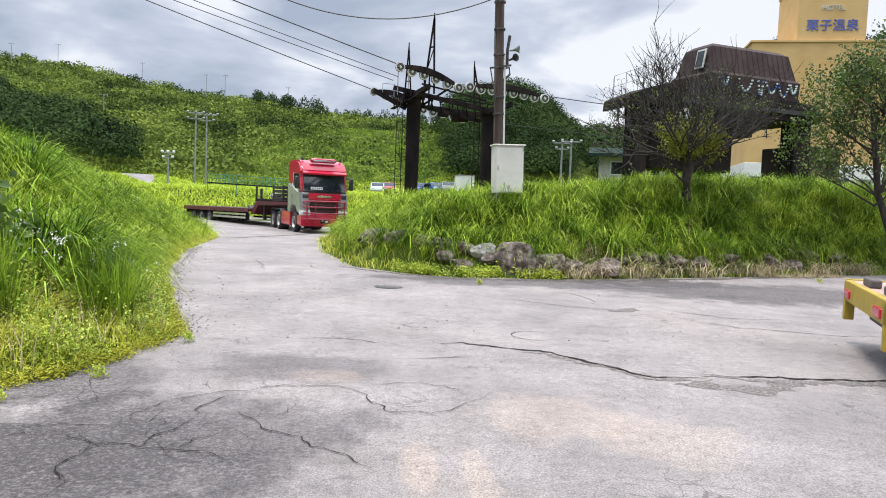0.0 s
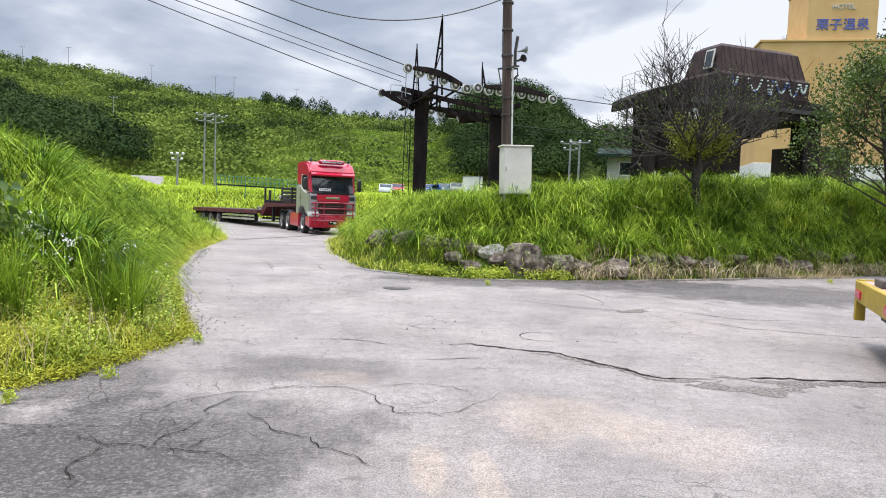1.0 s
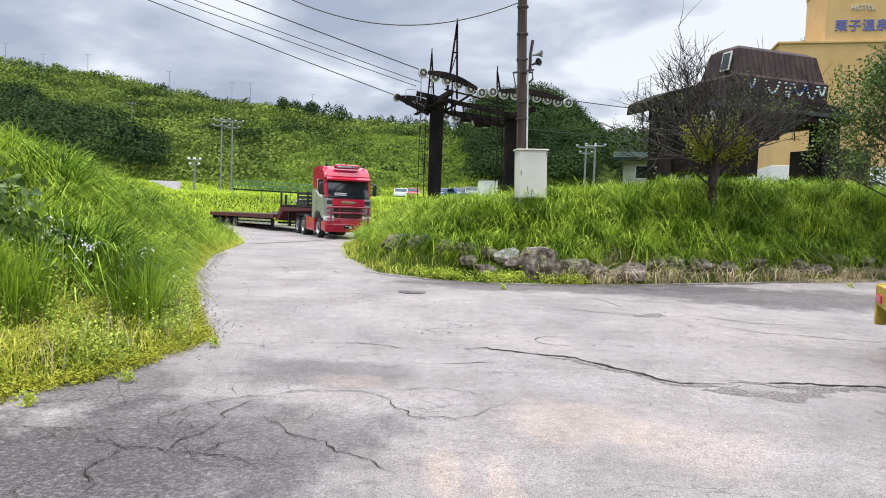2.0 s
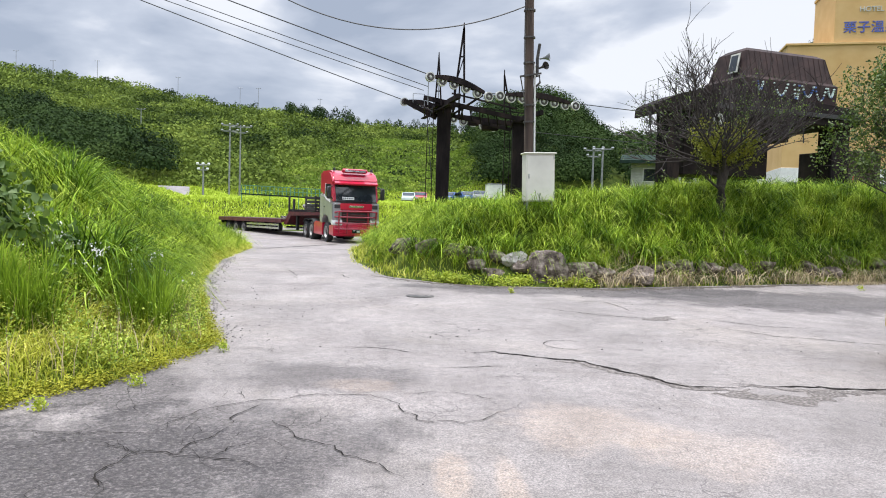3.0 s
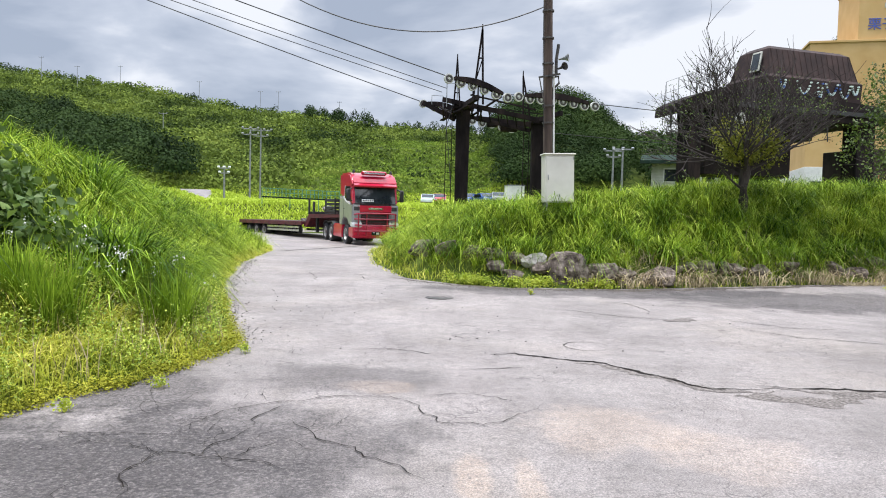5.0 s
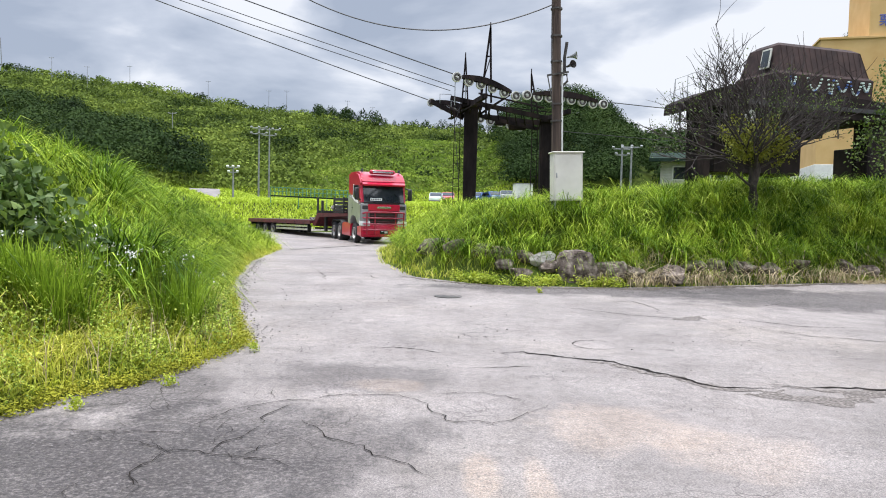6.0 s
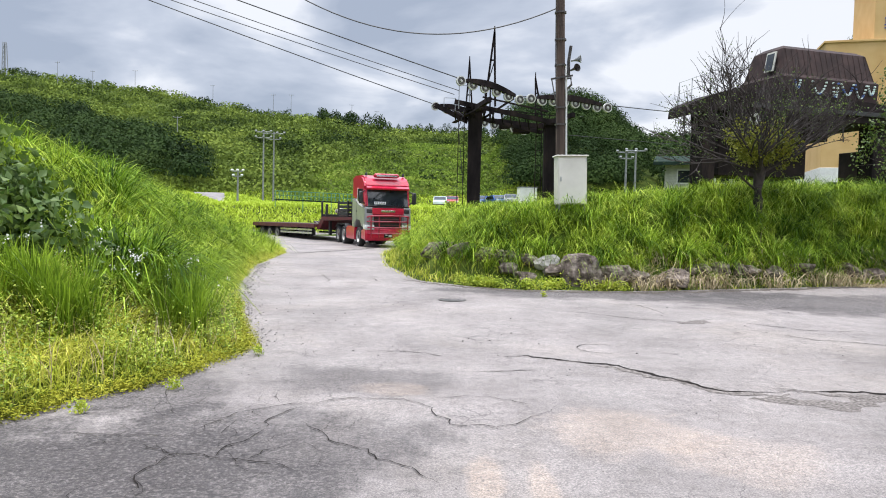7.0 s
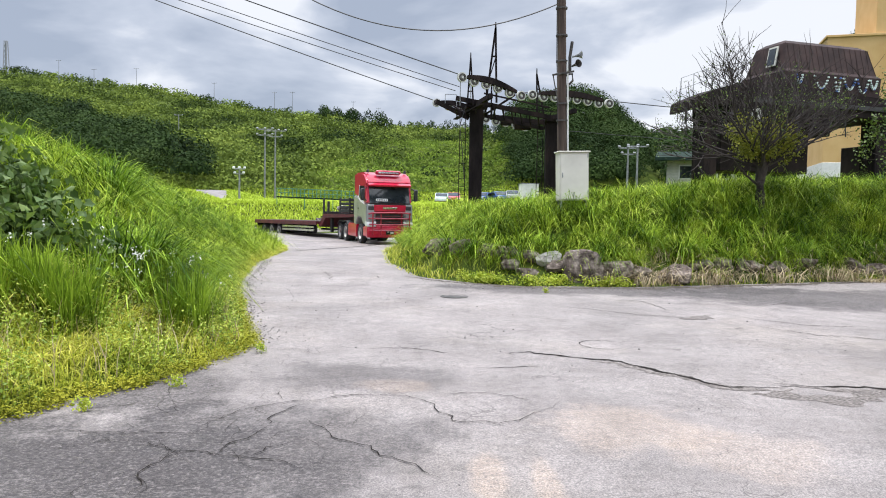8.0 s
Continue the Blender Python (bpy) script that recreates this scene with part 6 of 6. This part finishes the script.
def make_leafy_tree():
    x, y = 15.6, 21.2
    T = thing("leafy_tree", pose(x, y, float(lie(x, y)) - 0.05), "leaning young tree with olive-green leaves", "tree")
    rng = random.Random(33)
    part("trunk", tube([(0, 0, -0.2), (-0.1, 0, 0.6), (-0.4, 0, 1.4), (-0.9, 0, 2.6), (-1.3, 0, 5.4)], [0.16, 0.13, 0.12, 0.1, 0.07], 10), BARK, T, smooth=True)
    part("trunk", tube([(0.02, 0, 0.1), (0.12, 0.05, 1.3), (0.1, 0.1, 3.2), (0.2, 0.1, 5.6)], [0.14, 0.12, 0.1, 0.06], 10), BARK, T, smooth=True)
    tips = []
    for i in range(42):
        a = rng.uniform(0, 6.28)
        base = (-0.95, 0, rng.uniform(2.2, 5.3)) if i % 3 else (0.15, 0.1, rng.uniform(2.4, 5.6))
        bm = bmesh.new()
        grow(bm, base, (math.cos(a), math.sin(a) * 0.8, 0.6), rng.uniform(1.2, 2.1), 0.035, 2, rng, tips, 0.45, 0.03)
        part("limb", bm, BARK, T)
    leaves("crown", [p for p, d in tips], 34, 0.17, 0.095, LEAF_OLIVE, T, 9, "loose crown of olive-green leaves")


make_leafy_tree()


# ---- rocks, straw and plants on the mound ----
def make_rock(x, y, size, mat, seed, squash=(1, 0.8, 0.75), label="brown-grey boulder at the foot of the mound"):
    """A blocky boulder with broken faces, half sunk in the bank."""
    rng = random.Random(seed)
    bm = bmesh.new()
    bmesh.ops.create_icosphere(bm, subdivisions=4, radius=0.5)
    planes = [(Vector((rng.gauss(0, 1), rng.gauss(0, 1), rng.gauss(0, 0.8))).normalized(), rng.uniform(0.33, 0.5)) for k in range(16)]
    for v in bm.verts:
        c = Vector([math.copysign(abs(2 * k) ** 0.55, k) * 0.5 for k in v.co])
        for n, d in planes:
            k = c.dot(n) - d
            if k > 0:
                c -= n * k
        c += c.normalized() * (0.06 * noise.noise(c * 3.2 + Vector((seed, 0, 0))) + 0.035 * noise.noise(c * 9 + Vector((0, seed, 0))))
        v.co = Vector((c.x * squash[0], c.y * squash[1], c.z * squash[2])) * size
    ob = part("boulder", bm, mat)
    ob.matrix_world = pose(x, y, float(lie(x, y)) + size * squash[2] * 0.2, rng.uniform(-9, 9), rng.uniform(-9, 9), rng.uniform(-25, 25))
    return tagged(ob, label, "boulder", "boulders along the mound")


def make_rocks():
    rng = random.Random(7)
    make_rock(3.05, 18.0, 0.98, ROCK, 1, (1.05, 0.8, 1.0))
    make_rock(3.9, 18.1, 0.78, ROCK, 2, (1.3, 0.8, 0.85))
    make_rock(2.2, 18.25, 0.55, PALE_ROCK, 3, (1.45, 0.9, 0.62), "pale flat boulder among the weeds")
    make_rock(5.35, 18.45, 0.85, ROCK, 4, (1.3, 0.8, 0.7))
    for i in range(26):
        if i % 6 == 3:
            continue
        px = -1.7 + 0.42 * i if i < 14 else 4.4 + 0.86 * (i - 14)
        edge = np.interp(px, [-1.7, -1.2, 0.3, 1.6, 3.7, 6.8, 12.9, 15], [21.5, 19.0, 17.65, 17.2, 17.35, 18.4, 20.75, 21.6])
        if px < 0.4 or (px < 1.2 and i % 2):
            continue
        py = float(edge) + rng.uniform(0.6, 0.95) + (0.55 if px < 1 else 0.1)
        make_rock(px + (0.55 if px < -0.5 else 0), py, rng.uniform(0.38, 0.66), ROCK, 10 + i, (rng.uniform(1.2, 1.8), 0.8, rng.uniform(0.6, 0.85)))

    # a second course of stones behind, where the mound rounds the bend
    for px, py, k in ((-0.75, 21.0, 0.8), (-0.35, 20.2, 0.85), (0.1, 19.55, 0.8), (0.75, 18.95, 0.7), (1.25, 18.5, 0.7), (1.75, 18.3, 0.62), (6.4, 19.15, 0.7), (7.6, 19.6, 0.62)):
        make_rock(px, py, 0.78 * k, ROCK, int(60 + px * 7), (rng.uniform(1.2, 1.6), 0.8, rng.uniform(0.65, 0.85)))


make_rocks()


def make_small_plants():
    rng = np.random.default_rng(40)
    t = rng.uniform(0, 1, 3000)
    x = 3.6 + 11.5 * t
    y = np.interp(x, [3.6, 6.7, 12.6, 16], [17.35, 18.35, 20.6, 21.9]) + rng.gamma(1.6, 0.3, 3000)
    k = rng.random(3000) < 0.5 + 0.75 * wave(x, y, 0.55)
    x, y = x[k], y[k]
    n = len(x)
    blades("dry_straw", x, y, rng.uniform(0.3, 0.95, n), rng.uniform(0.012, 0.022, n), rng.uniform(0.8, 1.5, n), STRAW, "pale dry straw at the foot of the mound", 41, 0.62, "straw")
    n = 900
    x = rng.uniform(11.0, 13.5, n)
    y = 19.95 + 0.37 * (x - 11) + rng.normal(0, 0.13, n)
    blades("cut_straw", x, y, rng.uniform(0.1, 0.3, n), rng.uniform(0.01, 0.016, n), rng.uniform(1.2, 1.6, n), STRAW, "scattered cut straw on the asphalt edge", 42, 0.62, "straw")
    m = 900
    x, y, d = scatter(LEFT_BANK, 5200, (-8, -2.4, 5, 13), rng, 0.25, 2.6)
    blades("dry_stalks", x[:m], y[:m], rng.uniform(0.3, 0.62, len(x[:m])), rng.uniform(0.006, 0.01, len(x[:m])), rng.uniform(0.1, 0.5, len(x[:m])), STRAW, "thin straw-coloured stalks among the weeds", 48, 0.3, "straw")
    # yellow flowers between the rocks, white ones on the bank
    k = 500
    x = rng.uniform(-0.6, 4.2, k)
    y = np.interp(x, [-1.2, 0.3, 1.6, 4.2], [18.85, 17.65, 17.25, 17.45]) + rng.uniform(0.05, 0.5, k)
    g = wave(x, y, 0.4) > -0.15
    x, y = x[g], y[g]
    ob = leaves("yellow_ground_cover", np.stack([x, y, lie(x, y) + 0.09], -1), 12, 0.07, 0.06, LEAF_COVER, None, 43, level=0.5)
    tagged(ob, "bright yellow-green creeping plants below the rocks", "plants", kind="stuff")
    c = []
    for cx, cy in ((-4.7, 9.3), (-4.5, 9.6), (-5.4, 8.5), (-4.2, 9.0), (-3.9, 10.3)):
        m = 12
        px, py = rng.normal(cx, 0.35, m), rng.normal(cy, 0.35, m)
        c.append(np.stack([px, py, lie(px, py) + rng.uniform(0.55, 0.85, m)], -1))
    ob = leaves("white_flowers", np.concatenate(c), 7, 0.03, 0.028, WHITE, None, 44)
    tagged(ob, "small white flower heads among the tall grass", "flowers", kind="stuff")
    # a broad-leaved climber on the bank
    m = 300
    px, py = rng.normal(-5.75, 0.4, m), rng.normal(9.0, 0.3, m)
    ob = leaves("climbing_shrub", np.stack([px, py, lie(px, py) + rng.uniform(0.35, 1.15, m)], -1), 5, 0.1, 0.14, LEAF, None, 45)
    tagged(ob, "broad-leaved green climber on the grassy bank", "shrub", kind="stuff")
    x, y, d = scatter(LEFT_BANK, 10000, (-8, -2.4, 5, 20), rng, 0.18, 2.4)
    k = ((y < 12) | (d < 1.0)) & (wave(x, y, 0.45, 4.0) > -0.1)
    x, y = x[k], y[k]
    ob = leaves("leafy_weeds", np.stack([x, y, lie(x, y) + rng.uniform(0.08, 0.4, len(x))], -1), 16, 0.09, 0.034, LEAF_WEED, None, 46, level=0.55)
    tagged(ob, "leafy green weeds at the road's edge", "weeds", kind="stuff")
    m = 260
    x, y, d = scatter(LEFT_BANK, 9000, (-8, -2.4, 5, 14), rng, 0.0, 0.24)
    ob = leaves("moss", np.stack([x, y, lie(x, y) + 0.02], -1), 30, 0.05, 0.03, MOSS, None, 47, level=0.25)
    tagged(ob, "olive moss along the asphalt edge", "moss", kind="stuff")
    for cx, cy in ((-3.42, 6.35), (-2.6, 9.2), (1.9, 16.1), (11.5, 18.7), (-2.95, 7.3)):
        q = rng.normal(0, 0.024, (20, 3)) + np.array([cx, cy, 0.07 + float(lie_road(cx, cy))])
        ob = leaves("road_weed", q, 6, 0.025, 0.032, LEAF_COVER, None, int(cx * 10 + 90))
        tagged(ob, "small green weed growing through the asphalt", "weed", "weeds in the asphalt", "stuff")


MOSS = material("olive_moss", [(0.12, 0.135, 0.013), (0.26, 0.265, 0.026), (0.4, 0.39, 0.05)], 0.9, 1.2, island=0.3, stops=(0.25, 0.75), spec=0.1)
LEAF_WEED = material("weed_leaves", [(0.09, 0.16, 0.018), (0.29, 0.41, 0.038), (0.6, 0.65, 0.11)], 0.6, 0.9, island=0.5, stops=(0.2, 0.8), through_light=0.25)
LEAF_COVER = material("lime_leaves", [(0.2, 0.29, 0.02), (0.4, 0.49, 0.04), (0.55, 0.58, 0.08)], 0.6, 2.0, island=0.5, stops=(0.2, 0.8), through_light=0.25)
make_small_plants()


# ---- cracks, patches and covers in the road ----
def road_ribbon(name, path, width, seed, label, mat, jag=0.04, lift=0.006, parent=None):
    """A ragged strip on the asphalt along a path."""
    rng = random.Random(seed)
    bm = bmesh.new()
    pts = []
    for (ax, ay), (bx, by) in zip(path, path[1:]):
        n = max(int(math.hypot(bx - ax, by - ay) / 0.07), 2)
        pts += [(ax + (bx - ax) * i / n, ay + (by - ay) * i / n) for i in range(n)]
    pts.append(path[-1])
    prev = None
    drift = 0.0
    for i, (x, y) in enumerate(pts):
        a, b = pts[max(i - 1, 0)], pts[min(i + 1, len(pts) - 1)]
        dx, dy = b[0] - a[0], b[1] - a[1]
        l = math.hypot(dx, dy) or 1
        nx, ny = -dy / l, dx / l
        drift = 0.8 * drift + rng.gauss(0, jag)
        end = min(1, 4 * min(i, len(pts) - 1 - i) / len(pts) + 0.15)
        w = width * end * rng.uniform(0.45, 1.5) / 2
        row = []
        for s in (-w, w):
            px, py = x + nx * (drift + s), y + ny * (drift + s)
            row.append(bm.verts.new((px, py, float(lie_road(px, py)) + lift)))
        if prev:
            bm.faces.new((prev[0], prev[1], row[1], row[0]))
        prev = row
    ob = part(name, bm, mat)
    if parent:
        ob.parent = parent
        return ob
    return tagged(ob, label, "crack", "cracks in the road")


BROKEN = material("crumbled_asphalt", [(0.06, 0.052, 0.047), (0.15, 0.132, 0.122), (0.29, 0.258, 0.24)], 0.95, 30.0, bump=1.0, bump_scale=60)
FINE_CRACKS = (
    ((-2.54, 5.55), (-2.14, 5.34), (-1.58, 5.23), (-1.09, 5.0)),
    ((-1.59, 5.27), (-1.5, 5.48), (-1.31, 5.61)),
    ((-2.11, 4.48), (-2.19, 4.79), (-2.08, 5.39)),
    ((-2.24, 5.79), (-1.87, 6.61), (-1.51, 6.9), (-1.0, 7.14), (-0.54, 7.14), (-0.3, 6.9), (-0.07, 6.28), (0.38, 6.2), (0.66, 6.57), (1.04, 7.04)),
    ((-1.67, 6.09), (-1.61, 6.44), (-1.37, 6.75)),
    ((-1.37, 6.28), (-0.77, 5.6), (-0.33, 5.07), (-0.14, 4.86)),
    ((-0.2, 7.2), (0.32, 7.33), (0.82, 7.11)),
    ((-3.3, 5.7), (-2.8, 5.75), (-2.24, 5.79)),
    ((-1.9, 5.3), (-1.75, 5.7), (-1.67, 6.09)),
)
WIDE_CRACKS = (
    ((0.61, 9.49), (0.94, 9.58), (1.63, 9.21), (1.93, 9.22), (2.5, 8.52), (3.0, 7.92), (3.62, 7.89)),
    ((3.55, 8.12), (3.86, 8.08), (4.27, 8.07), (5.08, 8.04), (6.6, 8.0), (8.2, 8.1)),
)
LINES = (
    ((-1.12, 9.7), (-0.75, 9.72), (-0.44, 9.62), (-0.05, 9.52)),
    ((6.21, 14.75), (6.91, 15.29), (8.02, 15.32)),
    ((3.21, 14.99), (3.71, 15.08), (4.1, 13.75)),
    ((4.15, 13.03), (4.79, 13.4)),
    ((4.67, 12.47), (5.66, 11.45), (6.88, 11.06), (9.0, 10.9)),
    ((-6.95, 29.1), (-5.64, 32.0), (-4.0, 37.0)),
    ((-3.92, 20.15), (-3.12, 17.5)), ((-3.3, 18.9), (-2.2, 19.6)), ((-2.48, 19.4), (-2.0, 18.1)),
    ((2.0, 14.0), (3.2, 13.2), (4.2, 13.0)), ((5.0, 13.2), (6.0, 12.4), (7.2, 12.3)), ((0.2, 8.6), (1.0, 8.75)),
)
for i, p in enumerate(FINE_CRACKS):
    road_ribbon("crack", p, 0.011, 60 + i, "fine branching crack in the asphalt", TAR, 0.024, 0.011)
for i, p in enumerate(WIDE_CRACKS):
    road_ribbon("crack", p, 0.05, 80 + i, "long wide crack across the asphalt", TAR, 0.022, 0.008)
    road_ribbon("broken_edge", [(x + 0.03, y - 0.14) for x, y in p[2 if i == 0 else 0:]], 0.17, 90 + i, "crumbled dark asphalt beside the crack", BROKEN, 0.035, 0.004)
for i, p in enumerate(LINES):
    road_ribbon("crack", p, 0.017 if i != 5 else 0.12, 100 + i, "dark seam in the asphalt", TAR, 0.02)
road_ribbon("broken_edge", [(3.9, 12.85), (4.3, 12.9), (4.6, 13.1)], 0.3, 130, "crumbled hole in the asphalt", BROKEN, 0.04)
road_ribbon("broken_edge", [(3.1, 7.6), (3.9, 7.45), (4.7, 7.7)], 0.34, 131, "crumbled dark asphalt beside the crack", BROKEN, 0.03, 0.003)


def make_cover(x, y, r, label):
    C = thing("manhole_cover", pose(x, y, float(lie_road(x, y)) - 0.02), label, "manhole cover", "covers in the road")
    part("rim", lathe([(r * 0.9, 0), (r, 0), (r, 0.026), (r * 0.9, 0.026), (r * 0.9, 0)], seg=32), IRON, C)
    part("lid", lathe([(0.001, 0), (r * 0.88, 0), (r * 0.88, 0.022), (r * 0.6, 0.022), (r * 0.58, 0.027), (r * 0.5, 0.027), (r * 0.48, 0.022), (0.001, 0.022)], seg=32), IRON, C)


make_cover(-0.14, 15.1, 0.3, "round cast-iron manhole cover in the road")
road_ribbon("crack", [(2.05 + 0.33 * math.cos(a * 0.35), 10.27 + 0.33 * math.sin(a * 0.35)) for a in range(1, 17)], 0.012, 140, "round patched joint in the asphalt", TAR, 0.004)


def make_pebbles():
    rng = np.random.default_rng(77)
    n = 500
    x, y = rng.uniform(-4, 8, n), rng.uniform(4.5, 17, n)
    side = rng.random(n) < 0.6
    yy = np.interp(x, [-1.2, 0.3, 1.6, 3.7, 6.8, 13], [18.8, 17.5, 17.0, 17.2, 18.2, 20.6])
    y = np.where(side & (x > -1), yy - rng.gamma(1.2, 0.25, n), y)
    yl = rng.uniform(9.8, 24, 420)
    x = np.concatenate([x, np.interp(yl, [9.6, 12.1, 16.9, 22.2, 29.5], [-2.7, -3.69, -5.2, -6.3, -7.2]) + 0.06 + rng.gamma(1.2, 0.1, 420)])
    y = np.concatenate([y, yl])
    k = inside_depth(LEFT_BANK, x, y) < -0.03
    x, y = x[k], y[k]
    s = (rng.uniform(0.006, 0.022, len(x)) * np.interp(y, [6, 12], [0.45, 1.0]))[:, None, None]
    o = np.array([[1, 0, 0], [-1, 0, 0], [0, 1, 0], [0, -1, 0], [0, 0, 0.7], [0, 0, -0.7]])[None] * rng.uniform(0.7, 1.3, (len(x), 6, 1))
    v = (np.stack([x, y, lie_road(x, y) + 0.006], -1)[:, None] + o * s).reshape(-1, 3)
    f = np.array([[0, 2, 4], [2, 1, 4], [1, 3, 4], [3, 0, 4], [2, 0, 5], [1, 2, 5], [3, 1, 5], [0, 3, 5]])
    ob = new("pebbles", raw_mesh("pebbles", v, (np.arange(len(x))[:, None, None] * 6 + f[None]).reshape(-1, 3), GRAVEL))
    tagged(ob, "loose grey pebbles scattered on the road", "pebbles", kind="stuff")


make_pebbles()


# grit and dead leaves washed to the road's edges
GRIT = material("edge_grit", [(0.04, 0.033, 0.028), (0.085, 0.07, 0.06), (0.17, 0.145, 0.12)], 0.95, 20.0, bump=0.9, bump_scale=50)
tagged(road_ribbon("edge_grit", [(-1.5, 19.1), (-0.3, 17.85), (1.5, 17.05), (3.7, 17.15), (6.8, 18.15), (12.9, 20.5)], 0.3, 150, "", GRIT, 0.04, 0.005), "brown grit along the asphalt edge", "grit", "grit on the road")


def crazing(seed, count, x0, x1, y0, y1):
    """A web of hair cracks, each wandering from one of the others."""
    rng = random.Random(seed)
    seeds = [(rng.uniform(x0, x1), rng.uniform(y0, y1)) for i in range(5)]
    for i in range(count):
        x, y = rng.choice(seeds)
        a = rng.uniform(0, 6.28)
        path = [(x, y)]
        for k in range(rng.randint(3, 7)):
            a += rng.gauss(0, 0.45)
            x, y = x + 0.16 * math.cos(a), y + 0.16 * math.sin(a)
            path.append((x, y))
        if x0 < x < x1 and y0 < y < y1:
            seeds.append((x, y))
        road_ribbon("hair_crack", path, 0.0035, seed * 100 + i, "hair crack in the crazed asphalt", TAR, 0.016, 0.009)


crazing(3, 46, -3.0, -0.2, 4.9, 7.2)
crazing(4, 16, 4.5, 8.5, 11.0, 14.5)
crazing(5, 12, -2.8, -1.6, 7.6, 9.8)
